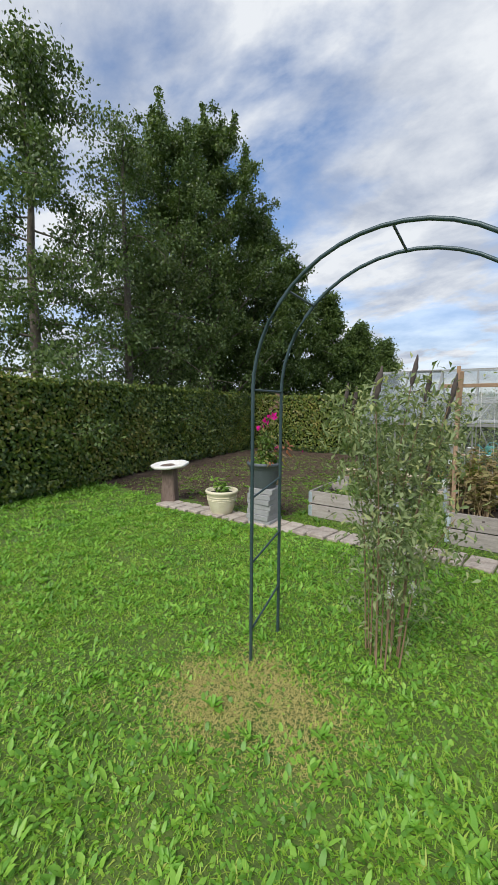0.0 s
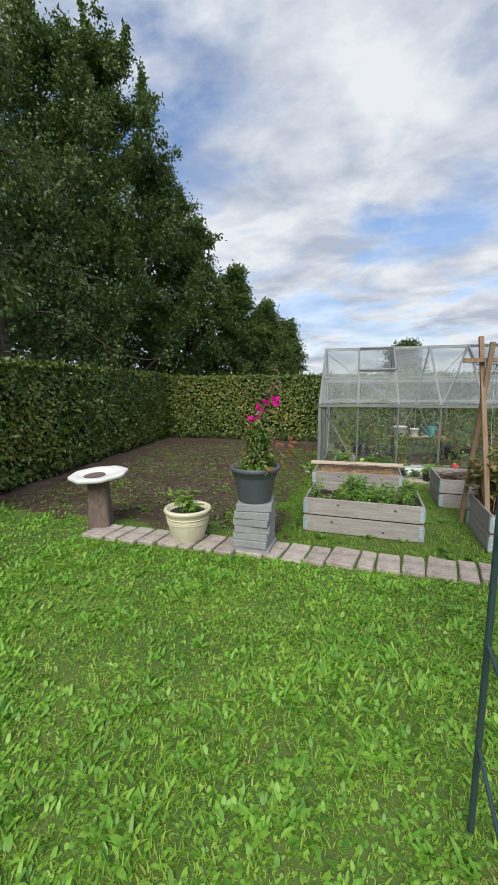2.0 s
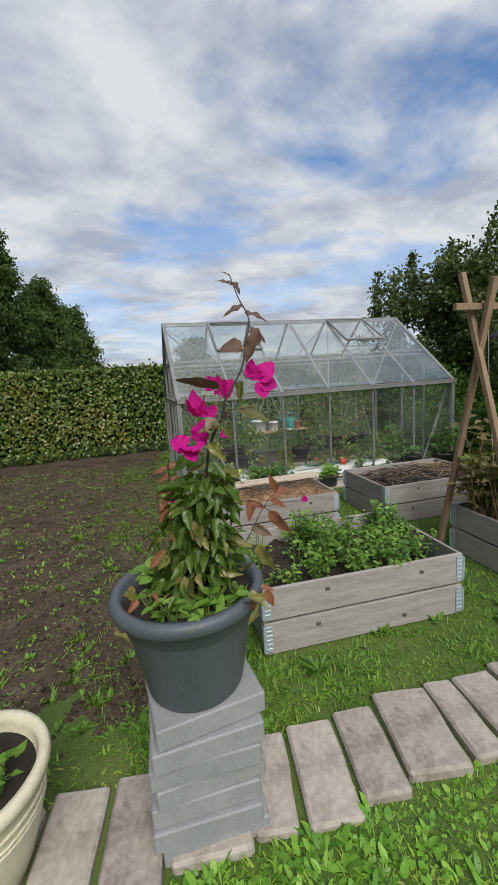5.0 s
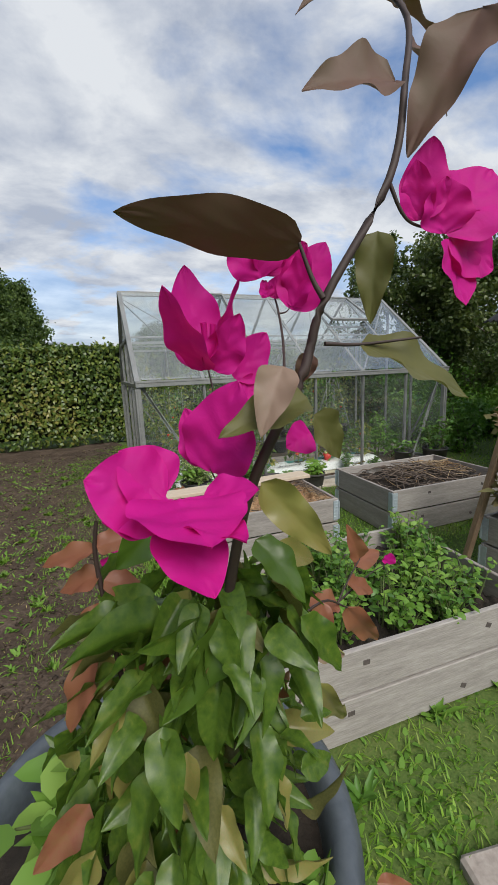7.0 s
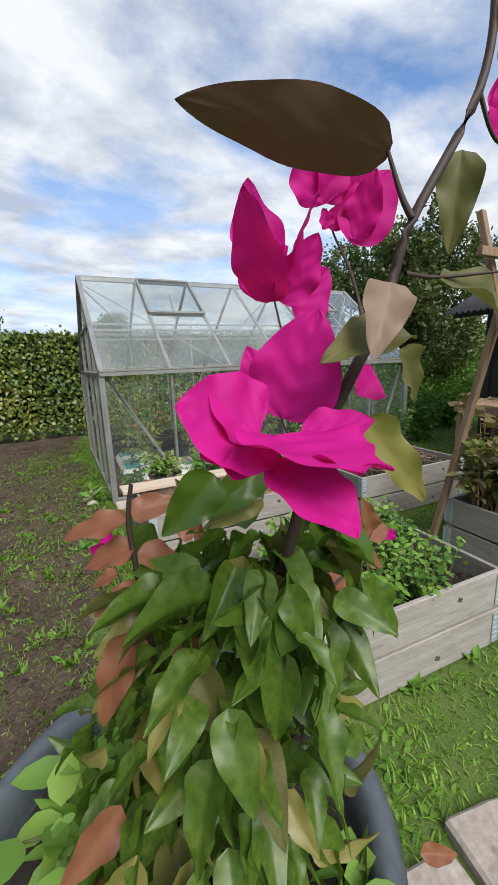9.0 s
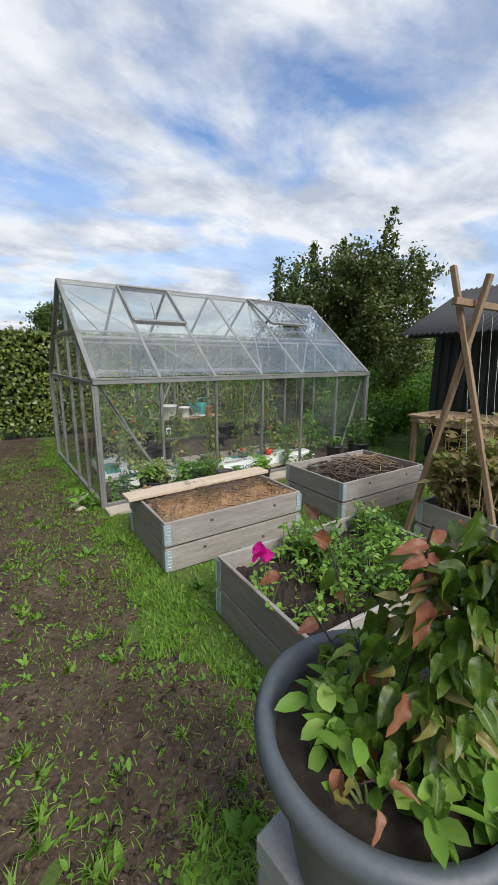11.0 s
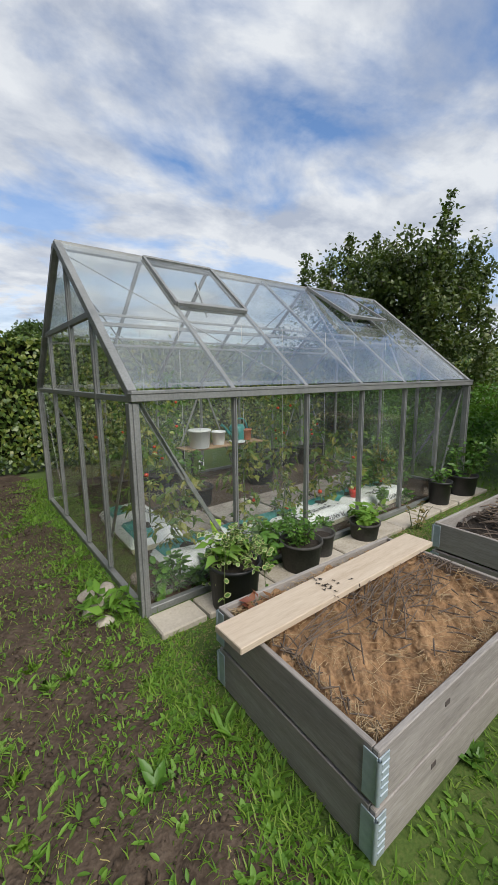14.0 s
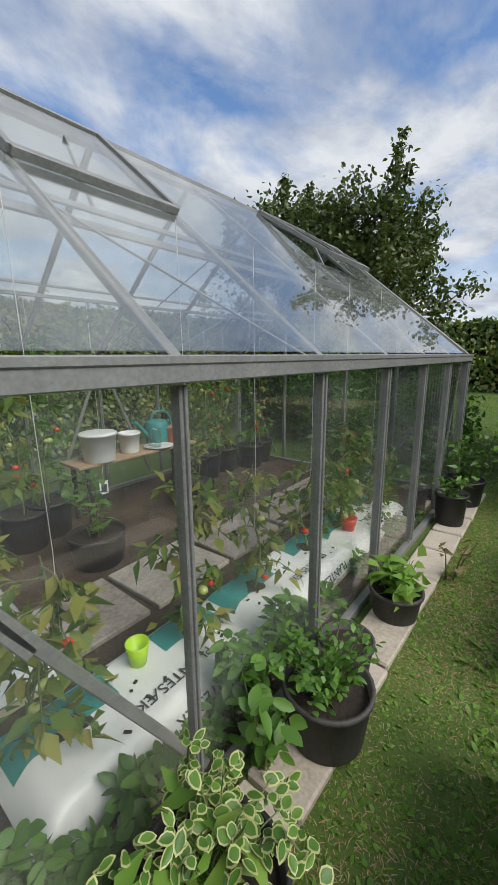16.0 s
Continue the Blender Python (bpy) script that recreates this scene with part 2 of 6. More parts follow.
WHITEPLASTIC = surface("white_plastic", [(0.66, 0.67, 0.66), (0.78, 0.79, 0.78)], 6, 0.35, bump=0.05)
TEAL = surface("teal_plastic", [(0.03, 0.2, 0.19), (0.05, 0.29, 0.27)], 8, 0.4, bump=0.1)
LIME = surface("lime_plastic", [(0.38, 0.62, 0.02), (0.45, 0.7, 0.03)], 8, 0.4)
RED = surface("red_plastic", [(0.55, 0.03, 0.02), (0.66, 0.06, 0.04)], 8, 0.4)
INK = surface("ink", [(0.04, 0.045, 0.05), (0.07, 0.07, 0.08)], 30, 0.6)
TERRACOTTA = surface("terracotta", [(0.38, 0.13, 0.07), (0.48, 0.19, 0.1)], 10, 0.8)
WHITESTONE = surface("white_stone", [(0.5, 0.49, 0.46), (0.68, 0.67, 0.64), (0.76, 0.75, 0.73)], 6, 0.75, bump=0.2)
STUMP = surface("brown_stone", [(0.075, 0.05, 0.04), (0.14, 0.1, 0.082), (0.2, 0.15, 0.125)], 5, 0.85, fine=40, bump=0.5, stretch=(1, 1, 0.3))
ARCHTUBE = surface("green_tube", [(0.03, 0.055, 0.06), (0.05, 0.085, 0.095)], 12, 0.4, 0.2, 0.05)
MULCH = surface("mulch", [(0.11, 0.06, 0.03), (0.29, 0.17, 0.085), (0.46, 0.3, 0.16)], 12, 0.95, fine=70, bump=0.9, bumpsize=0.02)
STRAW = leafy("straw", [(0.2, 0.12, 0.06), (0.36, 0.24, 0.13), (0.5, 0.38, 0.23), (0.1, 0.075, 0.06)], 0.8, 0.1, 0.2)
TWIG = surface("twig", [(0.06, 0.045, 0.035), (0.16, 0.12, 0.09)], 30, 0.85, island=0.5)
DARKSOIL = surface("potting_soil", [(0.015, 0.011, 0.008), (0.04, 0.03, 0.022)], 30, 0.95, bump=0.8, bumpsize=0.01)
GREEN = leafy("plant_leaf", [(0.055, 0.14, 0.022), (0.1, 0.22, 0.034), (0.17, 0.31, 0.055)], 0.42, 0.32, 0.45, 2.0)
LIMELEAF = leafy("pale_plant_leaf", [(0.12, 0.25, 0.035), (0.2, 0.36, 0.06), (0.3, 0.42, 0.09)], 0.5, 0.35, 0.35, 2.0)
TOMLEAF = leafy("tomato_leaf", [(0.06, 0.12, 0.025), (0.13, 0.21, 0.04), (0.26, 0.27, 0.06), (0.38, 0.31, 0.1)], 0.55, 0.35, 0.3, 1.5)
DRYLEAF = leafy("dry_leaf", [(0.16, 0.12, 0.06), (0.26, 0.21, 0.1), (0.2, 0.22, 0.08)], 0.7, 0.25, 0.2, 2.0)
TOMATO = surface("tomato_red", [(0.5, 0.03, 0.012), (0.6, 0.08, 0.02)], 20, 0.25, bump=0)
GREENTOM = surface("tomato_green", [(0.3, 0.36, 0.1), (0.4, 0.45, 0.15)], 20, 0.3, bump=0)
SHEDWOOD = surface("shed_boards", [(0.016, 0.022, 0.02), (0.03, 0.04, 0.036)], 5, 0.8, fine=50, bump=0.3, island=0.2, stretch=(6, 6, 0.6))
ROOFING = surface("black_roof", [(0.02, 0.021, 0.023), (0.042, 0.044, 0.048)], 6, 0.75, bump=0.2)
BRACT = leafy("bract", [(0.4, 0.006, 0.17), (0.62, 0.012, 0.28), (0.5, 0.009, 0.24)], 0.6, 0.35, 0.2, 55.0, 0.9, 0.5)
BOUGLEAF = leafy("bougainvillea_leaf", [(0.022, 0.055, 0.01), (0.048, 0.105, 0.014), (0.1, 0.17, 0.022), (0.22, 0.24, 0.045)], 0.34, 0.32, 0.5, 9.0, 1.0, 0.12)
BEIGELEAF = leafy("beige_leaf_back", [(0.2, 0.135, 0.1), (0.27, 0.185, 0.14), (0.19, 0.16, 0.09)], 0.5, 0.2, 0.3, 30.0, 1.0, 0.12)
OLIVELEAF = leafy("olive_leaf", [(0.06, 0.065, 0.02), (0.11, 0.11, 0.035), (0.16, 0.15, 0.05)], 0.5, 0.25, 0.3, 30.0, 1.0, 0.12)
YELLOWLEAF = leafy("yellowing_leaf", [(0.14, 0.17, 0.04), (0.22, 0.21, 0.06), (0.27, 0.2, 0.07)], 0.35, 0.25, 0.5, 25.0, 1.0, 0.12)
BRONZE = leafy("bronze_leaf", [(0.085, 0.042, 0.034), (0.13, 0.072, 0.052), (0.11, 0.085, 0.047)], 0.58, 0.12, 0.3, 30.0, 1.0, 0.15)
PINKLEAF = leafy("young_red_leaf", [(0.2, 0.055, 0.04), (0.27, 0.105, 0.06), (0.25, 0.14, 0.06)], 0.45, 0.25, 0.4, 12.0)
STEM = surface("stem", [(0.028, 0.017, 0.015), (0.058, 0.034, 0.028)], 40, 0.65, bump=0.3, bumpsize=0.002)
GREENSTEM = surface("green_stem", [(0.09, 0.13, 0.04), (0.14, 0.17, 0.06)], 40, 0.6)
SPIKE = surface("dry_flower", [(0.05, 0.04, 0.04), (0.12, 0.095, 0.085)], 60, 0.9)
PETALWHITE = surface("white_petal", [(0.6, 0.6, 0.58), (0.75, 0.75, 0.72)], 30, 0.6)
STRINGM = surface("string", [(0.5, 0.5, 0.47), (0.6, 0.6, 0.57)], 30, 0.8)
ROCK = surface("field_stone", [(0.25, 0.21, 0.17), (0.42, 0.37, 0.31), (0.5, 0.46, 0.4)], 8, 0.85, fine=60, bump=0.4, island=0.3)
VARIE = leafy("variegated_edge", [(0.5, 0.52, 0.22), (0.6, 0.62, 0.32)], 0.45, 0.3, 0.4, 3.0)
TABLETOP = surface("table_wood", [(0.3, 0.2, 0.12), (0.42, 0.3, 0.19)], 3, 0.7, fine=30, stretch=(1, 9, 9))

# ---- mesh helpers ----
rng = np.random.default_rng(7)


def tri_mesh(name, V, F):
    me = bpy.data.meshes.new(name)
    V, F = np.asarray(V, np.float32), np.asarray(F, np.int32)
    me.vertices.add(len(V))
    me.vertices.foreach_set("co", V.ravel())
    me.loops.add(F.size)
    me.loops.foreach_set("vertex_index", F.ravel())
    me.polygons.add(len(F))
    me.polygons.foreach_set("loop_start", np.arange(len(F), dtype=np.int32) * F.shape[1])
    me.update(calc_edges=True)
    return me


def smooth(me):
    me.polygons.foreach_set("use_smooth", np.ones(len(me.polygons), bool))
    return me


def part(name, src, mat, parent=None, label=""):
    """A bmesh or mesh as one mesh object, under a thing or a part."""
    if isinstance(src, bmesh.types.BMesh):
        me = bpy.data.meshes.new(name)
        src.to_mesh(me)
        src.free()
    else:
        me = src
    if mat is not None and not me.materials:
        me.materials.append(mat)
    ob = new(name, me)
    if parent is not None:
        ob.parent = parent
    if label:
        ob["label"] = label
    return ob


def thing(name, m, label, category, group="", kind=""):
    ob = new(name)
    ob.empty_display_size = 0.1
    ob.matrix_world = m
    return tagged(ob, label, category, group, kind)


def box(bm, size, m=Matrix(), bevel=0.004):
    r = bmesh.ops.create_cube(bm, size=1.0, matrix=m @ Matrix.Diagonal((*size, 1)))
    if bevel:
        es = list({e for v in r["verts"] for e in v.link_edges})
        bmesh.ops.bevel(bm, geom=es, offset=bevel, segments=1, affect="EDGES")
    return bm


def boxm(size, m=Matrix(), bevel=0.004):
    return box(bmesh.new(), size, m, bevel)


def along(p, q, up=(0, 0, 1)):
    """Pose whose x runs from p to q, at their middle."""
    p, q = Vector(p), Vector(q)
    x = (q - p).normalized()
    u = Vector(up)
    if abs(x.dot(u)) > 0.98:
        u = Vector((0, 1, 0))
    y = u.cross(x).normalized()
    z = x.cross(y)
    mm = Matrix((x, y, z)).transposed().to_4x4()
    mm.translation = (p + q) / 2
    return mm


def bar(p, q, w, h, bevel=0.003, up=(0, 0, 1)):
    return boxm(((Vector(q) - Vector(p)).length, w, h), along(p, q, up), bevel)


def lathe(profile, n=32, jitter=0.0):
    k = len(profile)
    a = np.linspace(0, 2 * np.pi, n, endpoint=False)
    V = [(r * math.cos(t), r * math.sin(t), z) for r, z in profile for t in a]
    F = []
    for i in range(k - 1):
        for j in range(n):
            j2 = (j + 1) % n
            F.append((i * n + j, i * n + j2, (i + 1) * n + j2, (i + 1) * n + j))
    return smooth(tri_mesh("lathe", V, F))


def tube(points, radii, n=7, name="tube"):
    pts = [Vector(p) for p in points]
    V, F = [], []
    u = Vector((0.3, 0.2, 1)).normalized()
    for i, p in enumerate(pts):
        d = (pts[min(i + 1, len(pts) - 1)] - pts[max(i - 1, 0)]).normalized()
        s = d.cross(u if abs(d.dot(u)) < 0.95 else Vector((1, 0, 0))).normalized()
        w = d.cross(s)
        r = float(radii[i]) if not isinstance(radii, (int, float)) else radii
        for j in range(n):
            t = 2 * math.pi * j / n
            V.append(p + r * (math.cos(t) * s + math.sin(t) * w))
    for i in range(len(pts) - 1):
        for j in range(n):
            j2 = (j + 1) % n
            F.append((i * n + j, i * n + j2, (i + 1) * n + j2, (i + 1) * n + j))
    return smooth(tri_mesh(name, [tuple(v) for v in V], F))


def spline(points, steps=6):
    """Points of a smooth line through the given ones."""
    P = [Vector(p) for p in points]
    P = [2 * P[0] - P[1], *P, 2 * P[-1] - P[-2]]
    res = []
    for i in range(1, len(P) - 2):
        for k in range(steps):
            t = k / steps
            a, b, c, d = P[i - 1], P[i], P[i + 1], P[i + 2]
            res.append(0.5 * ((2 * b) + (c - a) * t + (2 * a - 5 * b + 4 * c - d) * t * t + (3 * b - a - 3 * c + d) * t ** 3))
    res.append(P[-2])
    return res


def merge(meshes):
    V, F, o = [], [], 0
    for me in meshes:
        v = np.empty(len(me.vertices) * 3, np.float32)
        me.vertices.foreach_get("co", v)
        f = np.empty(len(me.loops), np.int32)
        me.loops.foreach_get("vertex_index", f)
        V.append(v.reshape(-1, 3))
        F.append(f.reshape(-1, 4) + o)
        o += len(me.vertices)
        bpy.data.meshes.remove(me)
    return smooth(tri_mesh("merged", np.concatenate(V), np.concatenate(F)))


LEAF = (np.array([(0, 0, 0), (0.5, 0, -0.03), (1, 0, -0.14), (0.36, 0.5, 0.07), (0.36, -0.5, 0.07)]),
        np.array([(0, 1, 3), (1, 2, 3), (0, 4, 1), (1, 4, 2)]))
OVAL = (np.array([(0, 0, 0), (0.2, 0.36, 0.05), (0.2, -0.36, 0.05), (0.5, 0.5, 0.06), (0.5, -0.5, 0.06), (0.8, 0.33, 0), (0.8, -0.33, 0), (1, 0, -0.08), (0.5, 0, -0.02)]),
        np.array([(0, 8, 1), (1, 8, 3), (3, 8, 5), (5, 8, 7), (0, 2, 8), (2, 4, 8), (4, 6, 8), (6, 7, 8)]))
HEXLEAF = (np.array([(0, 0, 0), (0.3, 0.5, 0.05), (0.3, -0.5, 0.05), (0.72, 0.42, 0.02), (0.72, -0.42, 0.02), (1, 0, -0.1)]),
           np.array([(0, 2, 1), (1, 2, 4), (1, 4, 3), (3, 4, 5)]))
DIAMOND = (np.array([(0, 0, 0), (0.42, 0.5, 0.04), (0.42, -0.5, 0.04), (1, 0, -0.1)]), np.array([(0, 2, 1), (1, 2, 3)]))
BLADE = (np.array([(0, 0.5, 0), (0, -0.5, 0), (0.55, 0.4, 0.0), (0.55, -0.4, 0.0), (1, 0, -0.22)]),
         np.array([(0, 1, 3), (0, 3, 2), (2, 3, 4)]))


def unit(a):
    return a / np.maximum(np.linalg.norm(a, axis=1, keepdims=True), 1e-9)


def leaves(O, X, N, L, W, shape=LEAF):
    """One mesh of many leaves: origins, directions, normals, lengths and widths."""
    O, X, N = np.asarray(O, float), unit(np.asarray(X, float)), np.asarray(N, float)
    Y = unit(np.cross(N, X))
    Z = np.cross(X, Y)
    L, W = np.broadcast_to(L, len(O))[:, None, None], np.broadcast_to(W, len(O))[:, None, None]
    T, F = shape
    V = O[:, None] + L * (T[None, :, 0:1] * X[:, None] + T[None, :, 2:3] * Z[:, None]) + W * T[None, :, 1:2] * Y[:, None]
    FF = (np.arange(len(O)) * len(T))[:, None, None] + F[None]
    return tri_mesh("leaves", V.reshape(-1, 3), FF.reshape(-1, 3))


def rdir(n, up=0.0):
    d = rng.normal(size=(n, 3))
    d = unit(d)
    d[:, 2] += up
    return unit(d)


def field(name, fn, nx, ny, x0, x1, y0, y1):
    """A grid sheet whose height is fn(x, y)."""
    X, Y = np.meshgrid(np.linspace(x0, x1, nx), np.linspace(y0, y1, ny))
    Z = fn(X, Y)
    V = np.stack([X, Y, Z], -1).reshape(-1, 3)
    i = np.arange(nx * ny).reshape(ny, nx)
    F = np.stack([i[:-1, :-1], i[:-1, 1:], i[1:, 1:], i[1:, :-1]], -1).reshape(-1, 4)
    return smooth(tri_mesh(name, V, F))


def wobble(x, y, s=1.0):
    return (np.sin(1.7 * s * x + 0.6) * np.cos(2.1 * s * y + 1.1) + 0.6 * np.sin(3.9 * s * x - 2.7 * s * y) + 0.4 * np.sin(7.1 * s * x + 5.3 * s * y + 2)) / 2

# ---- ground ----
ground = tagged(part("ground", field("ground", lambda x, y: 0 * x, 60, 60, -150, 150, -150, 150), TURF), "mown green garden lawn with weeds", "lawn", kind="structure")


def soil_z(x, y):
    edge = np.minimum(np.minimum((x + 7.0) / 0.3, (-2.06 - 0.08 * np.sin(3 * y) - x) / 0.25), np.minimum((y - 5.42 - 0.1 * np.sin(4 * x)) / 0.3, (12.9 - y) / 0.3))
    return 0.03 * np.clip(edge, -1, 1) - 0.004 + 0.02 * wobble(x, y, 2.2) + 0.018 * wobble(y + 3, x, 6.3) + 0.011 * wobble(x - 1, y, 14)


tagged(part("soil", field("soil", soil_z, 150, 230, -7.2, -1.88, 5.2, 12.9), SOIL), "bare dark brown dug garden soil", "soil", kind="structure")

# ---- hedges ----


def hedge(name, p, q, height, thick, n, label, sides=(1,), seed=1, size=1.0):
    """A clipped hedge from p to q: a near-black box as its inner shade, stems below and a coat of leaves, uneven."""
    r = np.random.default_rng(seed)
    p, q = Vector((*p, 0)), Vector((*q, 0))
    ln = (q - p).length
    ob = thing(name, along(p, q), label, "hedge")
    ob.location = (*((p + q) / 2).xy, 0)
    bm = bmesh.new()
    # added solid box, coloured as the shade seen between the leaves
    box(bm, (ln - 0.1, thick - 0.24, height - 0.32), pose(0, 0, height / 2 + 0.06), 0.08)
    part("shade_core", bm, HEDGESHADE, ob)
    k = int(ln * 5)
    stems = [tube([(x, y, 0), (x + dx, y, 0.3), (x + 2 * dx, y, 0.6)], 0.014, 5)
             for x, y, dx in zip(r.uniform(-ln / 2, ln / 2, k), r.uniform(-thick / 2 + 0.12, thick / 2 - 0.12, k), r.uniform(-0.06, 0.06, k))]
    tagged(part("underwood", merge(stems), BARK, ob), kind="stuff")
    O, Nn = [], []
    for s in sides:
        m = int(n * 0.8)
        x, z = r.uniform(-ln / 2, ln / 2, m), 0.08 + (height - 0.08) * r.uniform(0, 1, m) ** 0.92
        y = s * (thick / 2 + 0.06 * wobble(x, z, 1.3) - 0.1 * np.clip((z - height + 0.2) / 0.2, 0, 1) - 0.08 * np.clip((0.25 - z) / 0.25, 0, 1) - 0.1 * r.uniform(0, 1, m) ** 2)
        O.append(np.stack([x, y, z], 1))
        Nn.append(np.tile((0, s, 0.35), (m, 1)))
    m = int(n * 0.35)
    x, y = r.uniform(-ln / 2, ln / 2, m), r.uniform(-thick / 2, thick / 2, m)
    z = height - 0.03 + 0.05 * wobble(x, y, 1.7) - 0.05 * r.uniform(0, 1, m) + (r.uniform(0, 1, m) < 0.03) * r.uniform(0, 0.16, m)
    O.append(np.stack([x, y, z], 1))
    Nn.append(np.tile((0, 0, 1.0), (m, 1)))
    m = int(n * 0.12)
    for s in (-1, 1):
        y, z = r.uniform(-thick / 2, thick / 2, m // 2), r.uniform(0.08, height, m // 2)
        O.append(np.stack([0 * y + s * (ln / 2 - 0.02), y, z], 1))
        Nn.append(np.tile((s, 0, 0.2), (m // 2, 1)))
    O, Nn = np.concatenate(O), np.concatenate(Nn)
    Nn = Nn + 0.55 * r.normal(size=Nn.shape)
    D = r.normal(size=O.shape) + np.array((0, 0, -0.7))
    part("foliage", leaves(O, D, Nn, size * r.uniform(0.05, 0.085, len(O)), size * r.uniform(0.035, 0.055, len(O)), DIAMOND), HEDGE, ob)
    return ob


hedge("hedge", (-7.75, 14.6), (-6.35, 3.1), 2.02, 0.85, 42000, "clipped green beech hedge, yellowing on top", (1,), 3, 1.2)
hedge("hedge", (5.4, 13.05), (-7.4, 13.05), 1.95, 0.85, 30000, "clipped green beech hedge behind the greenhouse", (1,), 4, 1.2)

hedge("hedge", (14.0, 18.0), (14.0, -14.0), 2.4, 1.2, 16000, "tall green boundary hedge beyond the lawn", (-1, 1), 5, 3.2)
hedge("hedge", (14.0, -14.0), (-14.0, -14.0), 3.4, 1.4, 12000, "tall green boundary hedge behind the lawn", (-1, 1), 6, 3.6)

# ---- trees ----


def tree(name, at, height, r0, spread, base, nleaf, size, mat, label, seed, limbs=26, upright=0.5, droop=0.0, shape=DIAMOND, sig=0.42, lean=(0, 0), slim=0.55, shoots=0.0):
    r = np.random.default_rng(seed)
    ob = thing(name, pose(*at, 0), label, "tree")
    tr = [(lean[0] * t, lean[1] * t, height * 0.93 * t) for t in np.linspace(0, 1, 7)]
    tr = [(x + 0.04 * height * 0.1 * r.normal(), y + 0.04 * height * 0.1 * r.normal(), z) for x, y, z in tr]
    part("trunk", tube(spline(tr, 3), list(np.linspace(r0, r0 * 0.12, 19)), 9), BARK, ob)
    T = np.array(spline(tr, 6))
    L, C = [], []
    for i in range(limbs):
        f = base + (1 - base) * (i + r.uniform(0, 1)) / limbs
        p = T[min(int(f * (len(T) - 1)), len(T) - 1)]
        a = i * 2.4 + r.uniform(-0.4, 0.4)
        reach = spread * (1 - ((f - base) / (1.02 - base)) ** 1.6 * slim / 0.55 * 0.9) * r.uniform(0.7, 1.12)
        reach = max(reach, spread * 0.16)
        d = np.array((math.cos(a), math.sin(a), upright * r.uniform(0.6, 1.3)))
        e = p + reach * d
        e[2] -= droop * reach * r.uniform(0.5, 1.2)
        mid = (p + e) / 2 + np.array((0, 0, 0.1 * reach)) + 0.06 * reach * r.normal(size=3)
        pts = spline([p, mid, e], 4)
        L.append(tube(pts, list(np.linspace(r0 * 0.32 * (1.1 - f), 0.008, 9)), 5))
        for g in np.linspace(0.3, 1, 5):
            c = np.array(pts[min(int(g * 8), 8)])
            C.append((*c, 0.45 + 0.55 * g))
            tw = c + r.normal(size=3) * sig * np.array((1, 1, 0.7)) + np.array((0, 0, (upright - droop) * 0.3))
            L.append(tube([c, (c + tw) / 2 + 0.03 * r.normal(size=3), tw], [0.012, 0.008, 0.004], 4))
            C.append((*tw, 0.6))
        if shoots and i % 2 == 0:
            up = np.array((0.18 * r.normal(), 0.18 * r.normal(), 1.0)) * shoots * r.uniform(0.5, 1.2)
            L.append(tube([e, e + up * 0.5 + 0.03 * r.normal(size=3), e + up], [0.014, 0.009, 0.004], 4))
            for g in np.linspace(0.1, 1, 7):
                C.append((*(e + up * g), 0.5 - 0.28 * g))
    part("branchwork", merge(L), BARK, ob)
    C = np.array(C)
    w = C[:, 3] / C[:, 3].sum()
    idx = r.choice(len(C), nleaf, p=w)
    O = C[idx, :3] + r.normal(size=(nleaf, 3)) * sig * np.array((0.75, 0.75, 0.55)) * C[idx, 3:4]
    O[:, 2] = np.maximum(O[:, 2], 0.15)
    D = r.normal(size=(nleaf, 3)) + np.array((0, 0, -0.5 - 1.2 * droop + 0.4 * upright))
    part("crown", leaves(O, D, r.normal(size=(nleaf, 3)) + np.array((0, 0, 0.8)), r.uniform(0.7, 1.3, nleaf) * size, r.uniform(0.7, 1.3, nleaf) * size * 0.55, shape), mat, ob)
    return ob


tree("tree", (-9.7, 13.4), 12.6, 0.2, 3.0, 0.1, 80000, 0.115, TREELEAF, "tall dark green broadleaf tree behind the hedge", 11, 48, 1.0, 0.0, sig=0.27, slim=0.5, shoots=1.5)
tree("tree", (-8.9, 15.8), 10.6, 0.16, 2.3, 0.08, 52000, 0.115, TREELEAF, "dark green broadleaf tree behind the hedge", 12, 38, 0.9, 0.0, sig=0.27, shoots=0.9)
tree("tree", (-9.5, 10.9), 11.3, 0.17, 2.6, 0.1, 66000, 0.1, TREELEAF, "tall dark tree with pointed leafy shoots", 16, 46, 1.0, 0.0, sig=0.26, slim=0.5, shoots=1.5)
tree("tree", (-8.6, 8.2), 9.9, 0.16, 2.4, 0.22, 14000, 0.095, TREELEAF, "thin tree with drooping dark leaves and sky gaps", 13, 24, 0.3, 0.55, sig=0.36)
tree("tree", (-8.3, 5.4), 9.8, 0.15, 2.8, 0.12, 30000, 0.095, TREELEAF, "drooping dark-leaved tree beside the hedge", 15, 30, 0.3, 0.5, sig=0.3)
tree("tree", (-8.9, 9.4), 6.4, 0.12, 1.9, 0.06, 15000, 0.11, WILLOW, "pale grey-green willowy tree behind the hedge", 14, 26, 0.9, 0.0, sig=0.4, shoots=0.8)
